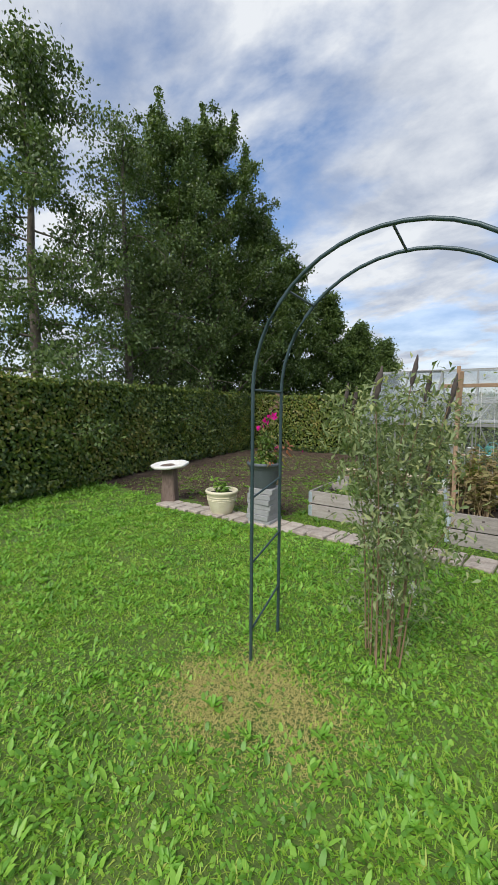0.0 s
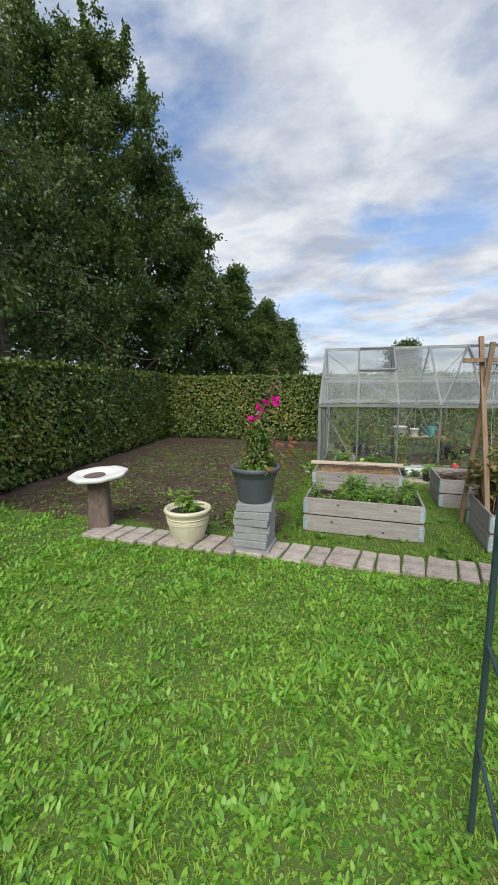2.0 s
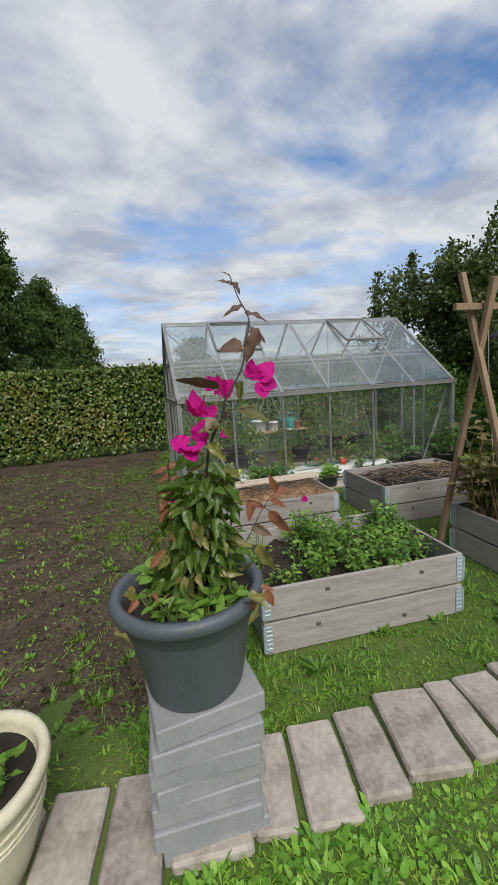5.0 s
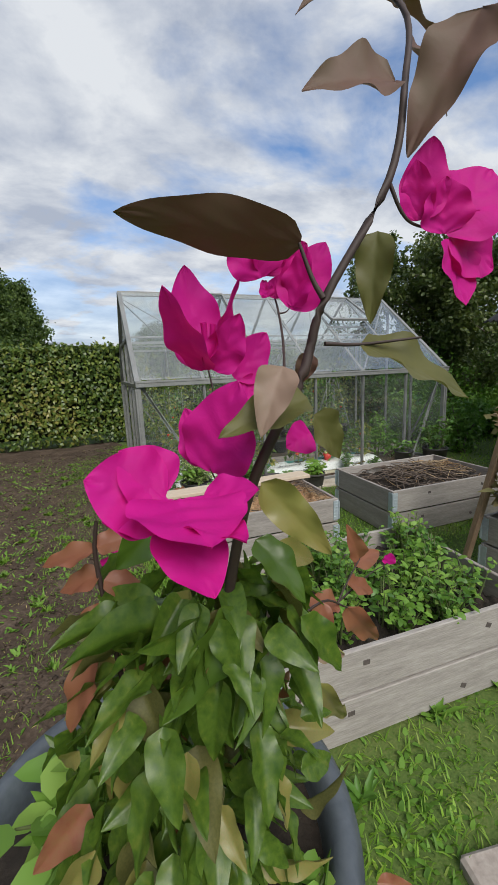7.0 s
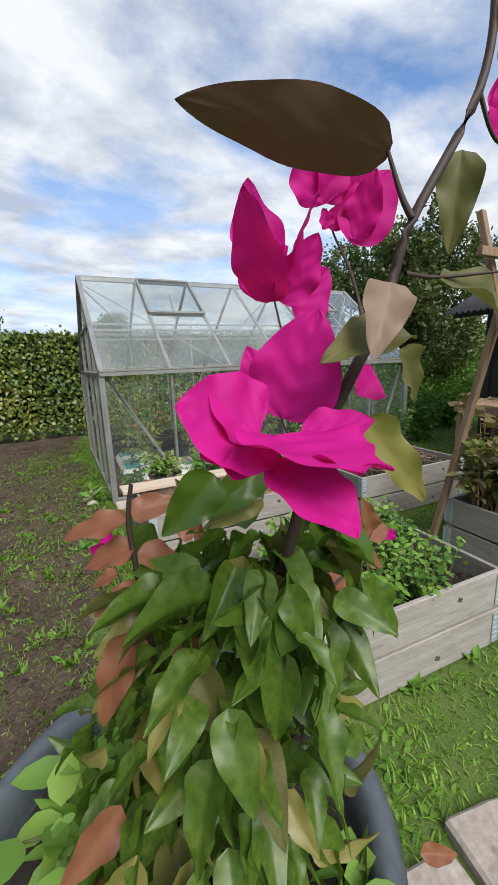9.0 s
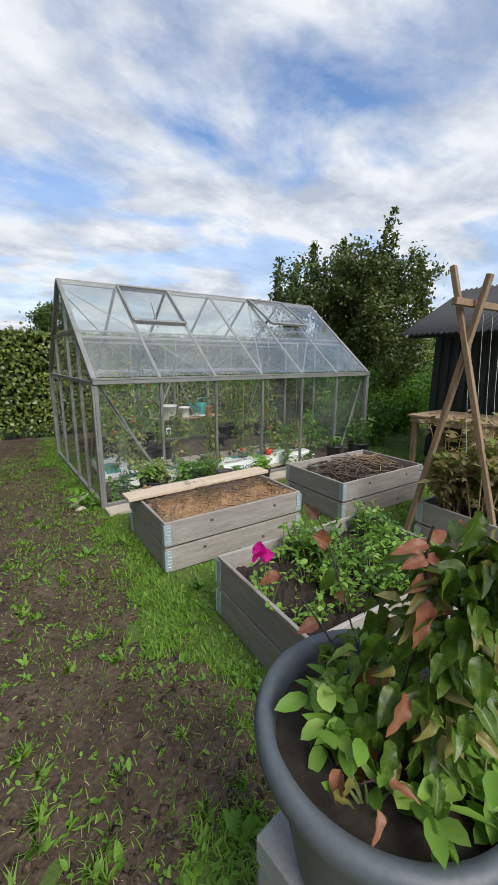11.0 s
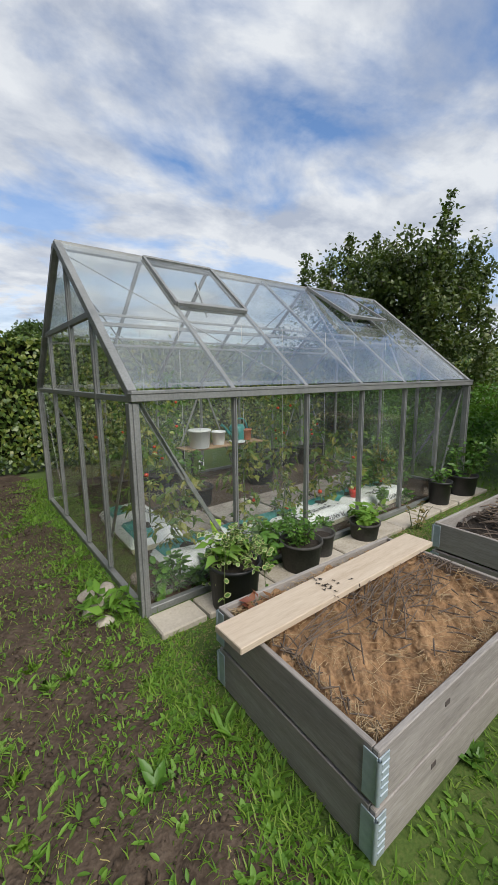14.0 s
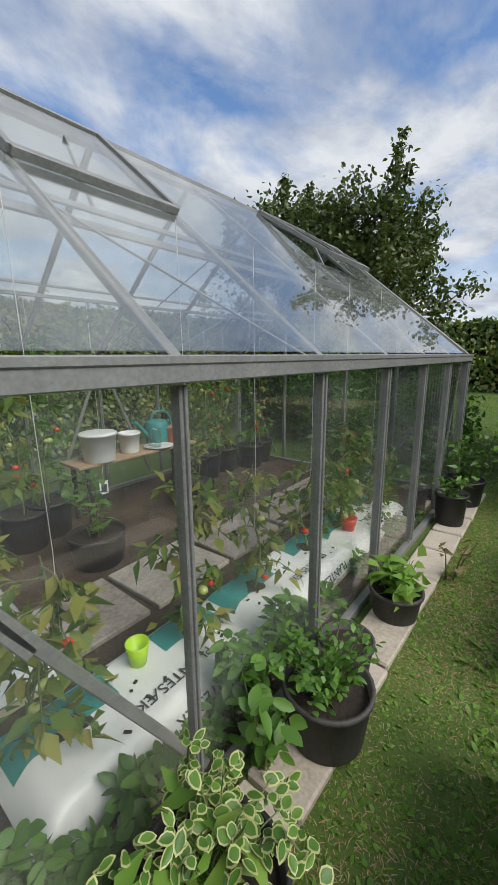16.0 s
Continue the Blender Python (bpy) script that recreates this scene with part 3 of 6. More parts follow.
for cx, cy, ch, cs, sd in ((-8.1, 17.4, 9.2, 2.3, 21), (-7.1, 19.9, 7.8, 2.2, 22), (-6.2, 22.6, 6.6, 2.1, 23), (-5.5, 25.4, 6.0, 2.0, 24), (-11.5, 17.0, 10.0, 2.6, 25)):
    tagged(tree("conifer_tree", (cx, cy), ch, 0.17, cs, 0.03, 36000, 0.14, CONIFER, "dense dark green conifer in a row", sd, 54, 0.12, 0.3, sig=0.27, slim=0.56), group="row of conifers")
tree("apple_tree", (4.75, 11.1), 3.3, 0.12, 2.0, 0.14, 42000, 0.082, APPLE, "old apple tree with upright shoots beside the greenhouse", 36, 34, 0.6, 0.0, sig=0.25, slim=0.3, shoots=1.0, shape=HEXLEAF)
tree("apple_tree", (7.4, 13.6), 3.4, 0.09, 1.3, 0.3, 5500, 0.1, APPLE, "small apple tree on the far lawn", 32, 16, 0.6, 0.0, sig=0.28)
tree("distant_tree", (5.4, 61.5), 8.0, 0.3, 3.0, 0.1, 8000, 0.4, CONIFER, "round far-off tree beyond the hedge", 33, 22, 0.4, 0.0, sig=0.8, slim=0.4)


def shrub(at, h, w, n, size, mat, label, seed, cat="shrub"):
    r = np.random.default_rng(seed)
    ob = thing("shrub", pose(*at, 0), label, cat)
    L, C = [], []
    for i in range(14):
        a = i * 2.4
        e = np.array((w * math.cos(a) * r.uniform(0.3, 1), w * math.sin(a) * r.uniform(0.3, 1), h * r.uniform(0.6, 1)))
        m = e * np.array((0.4, 0.4, 0.55))
        L.append(tube([(0.05 * math.cos(a), 0.05 * math.sin(a), 0), m, e], [0.018, 0.012, 0.004], 5))
        for g in np.linspace(0.25, 1, 6):
            C.append(m * 2 * g if g < 0.5 else m + (e - m) * (2 * g - 1))
    part("stemwork", merge(L), BARK, ob)
    C = np.array(C)
    O = C[r.integers(0, len(C), n)] + r.normal(size=(n, 3)) * np.array((w * 0.2, w * 0.2, h * 0.12))
    O[:, 2] = np.maximum(O[:, 2], 0.05)
    part("foliage", leaves(O, r.normal(size=(n, 3)), r.normal(size=(n, 3)) + np.array((0, 0, 0.9)), r.uniform(0.7, 1.3, n) * size, r.uniform(0.7, 1.3, n) * size * 0.55), mat, ob)
    return ob


shrub((3.4, 10.6), 1.5, 0.8, 5000, 0.08, GREEN, "leafy green shrub beside the greenhouse", 41)
shrub((4.6, 12.6), 1.9, 1.3, 7000, 0.09, HEDGE, "dark green shrub under the apple tree", 42)
shrub((6.6, 11.9), 1.7, 1.2, 6000, 0.09, APPLE, "green shrub at the lawn's edge", 43)
shrub((5.6, 10.4), 1.3, 1.0, 5000, 0.09, GREEN, "leafy green bush on the lawn", 47)
shrub((4.2, 9.4), 0.8, 0.7, 3500, 0.08, WEED, "low green bushes beside the path", 48)
shrub((8.0, 11.0), 1.7, 1.6, 6000, 0.1, HEDGE, "dark green bushes by the lawn", 49)
shrub((9.6, 11.6), 1.9, 1.5, 6000, 0.11, WILLOW, "yellow-green bushes on the far lawn", 50)
shrub((11.2, 13.6), 2.3, 1.8, 6000, 0.12, WILLOW, "yellow-green bushes by the far hedge", 53)
shrub((8.6, 14.4), 1.6, 1.8, 6000, 0.1, WILLOW, "yellow-green bushes at the lawn's edge", 44)
shrub((2.65, 8.75), 0.75, 0.35, 1800, 0.07, GREEN, "leafy green plants at the greenhouse corner", 45)
shrub((2.6, 9.6), 0.85, 0.5, 2500, 0.07, WEED, "green weeds by the greenhouse end", 46)

# ---- arch, birdbath, pots and path on the lawn ----
arch = thing("garden_arch", pose(-0.2, 2.752, 0), "dark green tubular metal rose arch on the lawn", "garden arch")


def hoop(y):
    pts = [(-0.737, y, -0.02), (-0.737, y, 0.8), (-0.737, y, 1.65)]
    pts += [(-0.737 * math.cos(a), y, 1.65 + 0.745 * math.sin(a)) for a in np.linspace(0.12, math.pi - 0.12, 22)]
    return pts + [(0.737, y, 1.65), (0.737, y, 0.8), (0.737, y, -0.02)]


for y in (-0.178, 0.178):
    part("hoop", tube(hoop(y), 0.0105, 8), ARCHTUBE, arch)
for s in (-1, 1):
    for z0, z1 in ((1.655, 1.655), (1.02, 1.09), (0.62, 0.72), (0.2, 0.34)):
        part("rung", tube([(0.737 * s, -0.178, z0), (0.737 * s, 0.178, z1)], 0.007, 6), ARCHTUBE, arch)
for a in (0.78, 1.57, 2.36):
    x, z = -0.737 * math.cos(a), 1.65 + 0.745 * math.sin(a)
    part("rung", tube([(x, -0.178, z), (x, 0.178, z)], 0.007, 6), ARCHTUBE, arch)

bath = thing("bird_bath", pose(-4.08, 5.16, 0), "white shell-shaped bird bath on a brown stone column", "bird bath")
bm = bmesh.new()
box(bm, (0.19, 0.17, 0.58), pose(0, 0, 0.28, 0, 0, 20), 0.015)
for v in bm.verts:
    k = 1.28 - 0.6 * min(v.co.z, 0.5)
    v.co.x, v.co.y = v.co.x * k, v.co.y * k
part("column", bm, STUMP, bath)


def dish(me):
    """Squares the round dish off to eight blunt sides and tips it."""
    for v in me.vertices:
        a = math.atan2(v.co.y, v.co.x)
        k = 1 / math.cos((a + 0.2) % (math.pi / 4) - math.pi / 8)
        k = 1 + (k - 1) * min(1, max(0, v.co.xy.length - 0.2) / 0.12)
        p = Vector((v.co.x * k, v.co.y * 0.78 * k, v.co.z))
        v.co = p + Vector((0, 0, 0.06 * p.x + 0.12 * p.y + 0.004 * noise.noise(p * 9)))
    return me


part("basin", dish(lathe([(0.0, 0.565), (0.16, 0.565), (0.3, 0.592), (0.318, 0.6), (0.322, 0.628), (0.312, 0.636), (0.23, 0.634), (0.19, 0.608), (0.08, 0.6), (0.0, 0.599)], 48)), WHITESTONE, bath)
me = lathe([(0, 0.606), (0.06, 0.607), (0.125, 0.609)], 24)
for v in me.vertices:
    v.co.x -= 0.05
me = dish(me)
part("water_dirt", me, STUMP, bath, "brown silt in the hollow")

cream = thing("flower_pot", pose(-2.97, 5.06, 0), "cream glazed ceramic pot with a wavy band", "flower pot")
me = lathe([(0, 0.0), (0.13, 0.0), (0.145, 0.02), (0.19, 0.15), (0.212, 0.26), (0.214, 0.31), (0.232, 0.325), (0.24, 0.345), (0.232, 0.365), (0.21, 0.366), (0.2, 0.34), (0.19, 0.30), (0, 0.30)], 44)
part("pot", me, CREAM, cream)
for z, rr in ((0.245, 0.2085), (0.225, 0.205), (0.278, 0.214)):
    pts = [(rr * math.cos(a), rr * math.sin(a), z + (0.0025 * math.sin(44 * a) if z < 0.27 else 0)) for a in np.linspace(0, 2 * math.pi, 145)]
    part("band", tube(pts, 0.0055, 6), CREAM, cream)
part("soil", lathe([(0, 0.325), (0.1, 0.32), (0.2, 0.312)], 24), DARKSOIL, cream)


def rosette(at, n, ln, wd, mat, r, up=0.6, parent=None, name="foliage", shape=LEAF, spread=0.0):
    a = r.uniform(0, 2 * np.pi, n)
    rad = spread * np.sqrt(r.uniform(0, 1, n))
    b = r.uniform(0, 2 * np.pi, n)
    O = np.array(at) + np.stack([rad * np.cos(b), rad * np.sin(b), 0 * a], 1)
    u = up * r.uniform(0.4, 1.6, n)
    D = np.stack([np.cos(a), np.sin(a), u], 1)
    N = np.stack([-np.cos(a) * u, -np.sin(a) * u, 1 + 0 * a], 1)
    me = leaves(O, D, N, ln * r.uniform(0.6, 1.3, n), wd * r.uniform(0.7, 1.3, n), shape)
    k = len(shape[0])
    V = np.empty(len(me.vertices) * 3, np.float32)
    me.vertices.foreach_get("co", V)
    V = V.reshape(-1, 3)
    V[0] = at
    F = (np.arange(n) * k)[:, None, None] + shape[1][None]
    F = np.where(F % k == 0, 0, F).reshape(-1, 3)
    bpy.data.meshes.remove(me)
    return part(name, tri_mesh("rosette", V, F), mat, parent)


def small_plant(m, h, w, n, size, mat, label, seed, cat="plant", stems=5, shape=LEAF, stemmat=None, name="plant", tall=False):
    """A leafy plant: thin stems and leaves set along them."""
    r = np.random.default_rng(seed)
    ob = thing(name, m, label, cat)
    T, C = [], []
    for i in range(stems):
        a = r.uniform(0, 6.28)
        rr = w * math.sqrt(r.uniform(0.02, 1))
        hh = h * r.uniform(0.6, 1)
        base = np.array((0.3 * rr * math.cos(a), 0.3 * rr * math.sin(a), 0))
        e = np.array((rr * math.cos(a), rr * math.sin(a), hh))
        mid = (base + e) / 2 + np.array((0, 0, 0.15 * hh))
        pts = spline([base, mid, e], 4)
        T.append(tube(pts, list(np.linspace(0.004 + 0.004 * h, 0.0015, 9)), 5))
        C += [np.array(p) for p in pts[1 if not tall else 2:]]
    part("stemwork", merge(T), stemmat or GREENSTEM, ob)
    C = np.array(C)
    O = C[r.integers(0, len(C), n)] + r.normal(size=(n, 3)) * 0.12 * w
    a = r.uniform(0, 6.28, n)
    D = np.stack([np.cos(a), np.sin(a), r.uniform(-0.5, 0.7, n)], 1)
    part("foliage", leaves(O, D, np.stack([0 * a, 0 * a, 1 + 0 * a], 1) + 0.5 * r.normal(size=(n, 3)), size * r.uniform(0.6, 1.3, n), size * 0.5 * r.uniform(0.7, 1.3, n), shape), mat, ob)
    return ob


small_plant(pose(-3.02, 5.06, 0.318), 0.2, 0.13, 90, 0.075, LIMELEAF, "pale green weeds growing in the cream pot", 51, stems=9)
small_plant(pose(-2.9, 5.02, 0.318), 0.1, 0.1, 90, 0.05, WEED, "low grey-green weeds in the cream pot", 52, stems=8)

# plinth of stacked concrete slabs
plinth = thing("slab_stack", pose(-2.262, 5.06, 0), "stack of seven grey concrete slabs used as a stand", "slab stack")
rr = np.random.default_rng(5)
for i in range(7):
    part("slab", boxm((0.335, 0.335, 0.068), pose(rr.uniform(-0.012, 0.012), rr.uniform(-0.012, 0.012), 0.035 + 0.07 * i, rr.uniform(-0.4, 0.4), 0, rr.uniform(-3, 3) + (4 if i > 4 else 0)), 0.005), CONCRETE, plinth)
PT = 0.07 * 7 + 0.002

pot = thing("planter", pose(-2.265, 5.06, PT), "large dark grey ribbed plastic planter", "planter")
prof = [(0, 0.0), (0.148, 0.0), (0.155, 0.012), (0.196, 0.235), (0.201, 0.245), (0.208, 0.25), (0.213, 0.284), (0.227, 0.29), (0.238, 0.303), (0.24, 0.323), (0.228, 0.338), (0.209, 0.335), (0.2, 0.3), (0.19, 0.24), (0.0, 0.24)]
me = lathe(prof, 96)
for v in me.vertices:
    if 0.02 < v.co.z < 0.24 and v.co.xy.length > 0.12:
        a = math.atan2(v.co.y, v.co.x)
        k = 1 + 0.006 * (1 if math.sin(24 * a) > 0.3 else 0)
        v.co.x *= k
        v.co.y *= k
part("pot", me, GREYPLASTIC, pot)
part("soil", lathe([(0, 0.3), (0.1, 0.297), (0.2, 0.287)], 24), DARKSOIL, pot)

# ---- raised beds ----
BEDH = 0.385


def bed(x, y, yaw, label, fill, filllabel):
    """Two pallet collars, each of two boards, with steel corner hinges and a filling."""
    b = thing("raised_bed", pose(x, y, 0, 0, 0, yaw), label, "raised bed", group="raised beds")
    for lv in range(2):
        z0 = 0.192 * lv
        for s in (-1, 1):
            part("board", boxm((1.2, 0.021, 0.1788), pose(0, s * 0.39, z0 + 0.098), 0.003), GREYWOOD, b)
            part("board", boxm((0.021, 0.757, 0.1788), pose(s * 0.5895, 0, z0 + 0.098), 0.003), GREYWOODY, b)
            for t in (-1, 1):
                h = part("hinge", boxm((0.045, 0.004, 0.15), pose(t * 0.58, s * 0.4035, z0 + 0.098), 0.001), STEEL, b)
                part("knuckle", tube([(t * 0.6035, s * 0.404, z0 + 0.028), (t * 0.6035, s * 0.404, z0 + 0.1), (t * 0.6035, s * 0.404, z0 + 0.168)], 0.007, 8), STEEL, h)
                for rz in (-0.05, -0.025, 0.0, 0.025, 0.05):
                    part("rib", boxm((0.034, 0.005, 0.007), pose(t * 0.576, s * 0.4055, z0 + 0.098 + rz), 0.0015), STEEL, h)
                part("plate", boxm((0.004, 0.045, 0.15), pose(t * 0.6035, s * 0.377, z0 + 0.098), 0.001), STEEL, h)
        for k, (kx, kz) in enumerate(((-0.3 - 0.05 * lv, 0.13), (0.22, 0.07 + 0.05 * lv))):
            part("knot", boxm((0.028, 0.004, 0.02), pose(kx + 0.11 * lv, -0.4003, z0 + kz, 0, 25 * k, 0), 0.001), KNOT, b)
    part(fill[0], field("fill", lambda X, Y: fill[2] + (0.045 if fill[0] == "mulch" else 0.026) * wobble(X, Y, 5) + 0.016 * wobble(Y, X, 17) + 0.01 * wobble(X, Y, 41) + 0.006 * wobble(Y, X, 67), 150, 100, -0.578, 0.578, -0.378, 0.378), fill[1], b, filllabel)
    return b


BEDA, BEDB, BEDC, BEDD = (-1.245, 6.02, -2.6), (-1.298, 7.395, -1.6), (0.35, 7.29, -1.5), (0.5, 5.87, -2.0)
bed(*BEDA, "grey timber raised bed of two pallet collars full of strawberry plants", ("soil", DARKSOIL, 0.27), "dark soil")
bed(*BEDB, "grey timber raised bed of two pallet collars filled with brown mulch", ("mulch", MULCH, 0.335), "brown peaty mulch")
bed(*BEDC, "grey timber raised bed of two pallet collars heaped with dry twigs", ("soil", DARKSOIL, 0.29), "dark soil")
bed(*BEDD, "grey timber raised bed of two pallet collars with withered beans", ("soil", DARKSOIL, 0.3), "dark soil")


def bedpoint(b, x, y, z):
    return pose(b[0], b[1], 0, 0, 0, b[2]) @ pose(x, y, z)


r = np.random.default_rng(61)
for i in range(46):
    x, y = r.uniform(-0.53, 0.53), r.uniform(-0.33, 0.33)
    dense = x > -0.25
    if not dense and i % 3:
        x = r.uniform(-0.2, 0.53)
    m = bedpoint(BEDA, x, y, 0.27)
    q = small_plant(m, r.uniform(0.1, 0.26), 0.11, int(r.integers(42, 66)), 0.04, (GREEN, LIMELEAF, LIMELEAF, WEED)[i % 4], "green strawberry plant in the raised bed", 600 + i, stems=7, shape=HEXLEAF, tall=True, name="strawberry_plant")
    q["group"] = "strawberry plants"

for i in range(16):
    q = rosette((0, 0, 0), 4, 0.014, 0.006, DARKSOIL, r, 0.3, None, "dead_leaf", DIAMOND)
    q.matrix_world = bedpoint(BEDB, -0.22 + 0.2 * r.uniform(), 0.17 + 0.04 * r.normal(), BEDH + 0.034)
    tagged(q, "small black shrivelled leaf on the plank", "dead leaf", group="shrivelled leaves")
tagged(part("plank", boxm((1.36, 0.165, 0.028), bedpoint(BEDB, -0.02, 0.2, BEDH + 0.018) @ pose(0, 0, 0, 0, 0, 2.2), 0.003), PLANK), "pale new sawn plank laid across the bed", "plank")


def litter(b, n, z, sx, sy, cx, cy, ln, mat, label, seed, thick=0.003, name="dry_stalks", heap=0.0, flat=0.25, turn=3.14):
    r = np.random.default_rng(seed)
    T = []
    for i in range(n):
        x, y = cx + sx * r.normal() * 0.5, cy + sy * r.normal() * 0.5
        x, y = np.clip(x, -0.54, 0.54), np.clip(y, -0.35, 0.35)
        a = 0.35 + r.uniform(-turn, turn)
        l2 = ln * r.uniform(0.3, 1.0)
        zz = z + heap * math.exp(-((x - cx) / sx) ** 2 * 2 - ((y - cy) / sy) ** 2 * 2) * r.uniform(0.2, 1.1) + 0.01
        d = Vector((math.cos(a), math.sin(a), flat * r.normal() * 0.4)) * l2 / 2
        p = Vector((x, y, zz))
        lo, hi = p - d, p + d
        for v in (lo, hi):
            v.x, v.y, v.z = min(0.57, max(-0.57, v.x)), min(0.37, max(-0.37, v.y)), max(v.z, z - 0.01)
        T.append(tube([lo, p + Vector((0, 0, 0.12 * l2 * r.uniform(-0.5, 1) * 0.5)), hi], [thick * 0.8, thick, thick * 0.5], 4))
    ob = part(name, merge(T), mat)
    ob.matrix_world = pose(b[0], b[1], 0, 0, 0, b[2])
    return tagged(ob, label, name.replace("_", " "), kind="stuff")


litter(BEDB, 1500, 0.345, 1.1, 0.7, 0.0, -0.1, 0.09, STRAW, "thin straw and roots on the mulch", 71, 0.0011, heap=0.03, flat=0.6)
litter(BEDB, 70, 0.37, 0.75, 0.14, 0.0, 0.02, 0.42, TWIG, "dry grey stalks lying on the mulch", 72, 0.0026, "dry_stalks", 0.03, 0.1, turn=0.45)
litter(BEDB, 160, 0.36, 0.9, 0.3, 0.0, -0.02, 0.1, TWIG, "dark broken bits of stalk on the mulch", 75, 0.0035, "dry_stalks", 0.03, 0.3)
litter(BEDC, 170, 0.3, 0.75, 0.5, 0.02, 0.0, 0.38, TWIG, "heap of brown dry twigs and roots", 73, 0.0055, "twig_heap", 0.1)
litter(BEDC, 80, 0.3, 0.4, 0.4, 0.25, 0.05, 0.3, STRAW, "pale dry stalks in the heap", 74, 0.004, "dry_stalks", 0.12)
for i in range(26):
    m = bedpoint(BEDD, -0.5 + 1.0 * r.uniform(0, 1) ** 1.5, r.uniform(-0.33, 0.33), 0.3)
    small_plant(m, r.uniform(0.4, 0.78), 0.2, 110, 0.085, (DRYLEAF, DRYLEAF, TOMLEAF)[i % 3], "withered yellow-brown bean plant", 740 + i, stems=5, tall=True, stemmat=STRAW, name="bean_plant")["group"] = "withered bean plants"
for i, (x, y) in enumerate(((-0.52, 0.3), (-0.45, 0.33), (-0.38, 0.3), (-0.5, 0.24))):
    small_plant(bedpoint(BEDB, x, y, 0.32), 0.07, 0.05, 22, 0.06, PINKLEAF, "reddish withered plant in the bed's corner", 780 + i, stems=4)

# A-frame of poles for beans
af = thing("bean_support", pose(0, 0, 0), "brown wooden A-frame bean support with crossbar", "plant support")
for xx in (-0.12, 1.25):
    part("pole", bar((xx + 0.06, 5.66, 0), (xx + 0.0, 6.2, 2.08), 0.045, 0.035), POLE, af)
    part("pole", bar((xx - 0.02, 6.36, 0), (xx + 0.05, 5.98, 2.0), 0.045, 0.035), POLE, af)
part("crossbar", bar((-0.3, 6.07, 1.83), (1.45, 6.07, 1.83), 0.035, 0.045), POLE, af)
for i in range(9):
    x = 0.0 + i * 0.14
    part("string", tube([(x, 6.09, 1.81), (x + 0.02 * math.sin(i), 6.06, 1.2), (x + 0.03, 6.0, 0.5)], 0.0015, 4), STRINGM, af)

# ---- greenhouse ----
X0, X1, Y0, Y1, EV, RG = -1.95, 1.98, 8.5, 11.14, 1.25, 2.335
YM = (Y0 + Y1) / 2
NB = 6
BW_ = (X1 - X0) / NB
gh = thing("greenhouse", pose(0, 0, 0), "aluminium framed glass greenhouse with roof vents", "greenhouse")


def gbar(name, p, q, w, h, up=(0, 0, 1)):
    return part(name, bar(p, q, w, h, 0.003, up), ALU, gh)


def post(name, x, y, z0, z1, sx, sy):
    """An upright with two grooves, as extruded frames have."""
    bm = boxm((sx, sy, z1 - z0), pose(x, y, (z0 + z1) / 2), 0.003)
    box(bm, (sx * 0.35, sy + 0.016, z1 - z0), pose(x, y, (z0 + z1) / 2), 0.002)
    return part(name, bm, ALU, gh)


def pane(cx, cy, cz, ux, uy, w, h, mat=GLASS):
    """A pane of 3 mm glass with its width along ux and height along uy."""
    z = Vector(ux).cross(Vector(uy)).normalized()
    mm = Matrix((Vector(ux).normalized(), Vector(uy).normalized(), z)).transposed().to_4x4()
    mm.translation = (cx, cy, cz)
    ob = part("pane", boxm((w, h, 0.003), mm, 0), mat, gh)
    ob.visible_shadow = False
    return ob


for y in (Y0, Y1):
    gbar("base_rail", (X0, y, 0.022), (X1, y, 0.022), 0.04, 0.044)
    s = -1 if y == Y0 else 1
    gbar("gutter", (X0 - 0.02, y + s * 0.012, EV), (X1 + 0.02, y + s * 0.012, EV), 0.07, 0.045)
    gbar("eave_lip", (X0 - 0.02, y + s * 0.048, EV + 0.026), (X1 + 0.02, y + s * 0.048, EV + 0.026), 0.008, 0.02)
for x in (X0, X1):
    gbar("base_rail", (x, Y0 + 0.03, 0.022), (x, Y1 - 0.03, 0.022), 0.04, 0.044)
    for y in (Y0, Y1):
        post("corner_post", x, y, 0, EV - 0.03, 0.055, 0.055)
gbar("ridge", (X0 - 0.02, YM, RG), (X1 + 0.02, YM, RG), 0.06, 0.055)
slope = math.hypot(YM - Y0, RG - EV)
for k in range(NB + 1):
    x = X0 + BW_ * k
    endb = k in (0, NB)
    for s, y in ((-1, Y0), (1, Y1)):
        gbar("rafter", (x, y, EV + 0.02), (x, YM + s * 0.02, RG), 0.05 if endb else 0.023, 0.05 if endb else 0.034, (1, 0, 0))
        if not endb:
            post("glazing_bar", x, y, 0.06, EV - 0.03, 0.026, 0.034)
for k in range(NB):
    xc = X0 + BW_ * (k + 0.5)
    for s, y in ((-1, Y0), (1, Y1)):
        pane(xc, y, (0.07 + EV) / 2, (1, 0, 0), (0, 0, 1), BW_ - 0.01, EV - 0.09)
        up = Vector((0, -s * (YM - Y0), RG - EV)).normalized()
        sc = Vector((xc, (y + YM) / 2, (EV + RG) / 2 + 0.035))
        if k in (1, 4) and s == -1:
            low = sc - up * slope * 0.2
            pane(*low, (1, 0, 0), up, BW_ - 0.01, slope * 0.58, ROOFGLASS)
        else:
            pane(*sc, (1, 0, 0), up, BW_ - 0.01, slope - 0.03, ROOFGLASS)


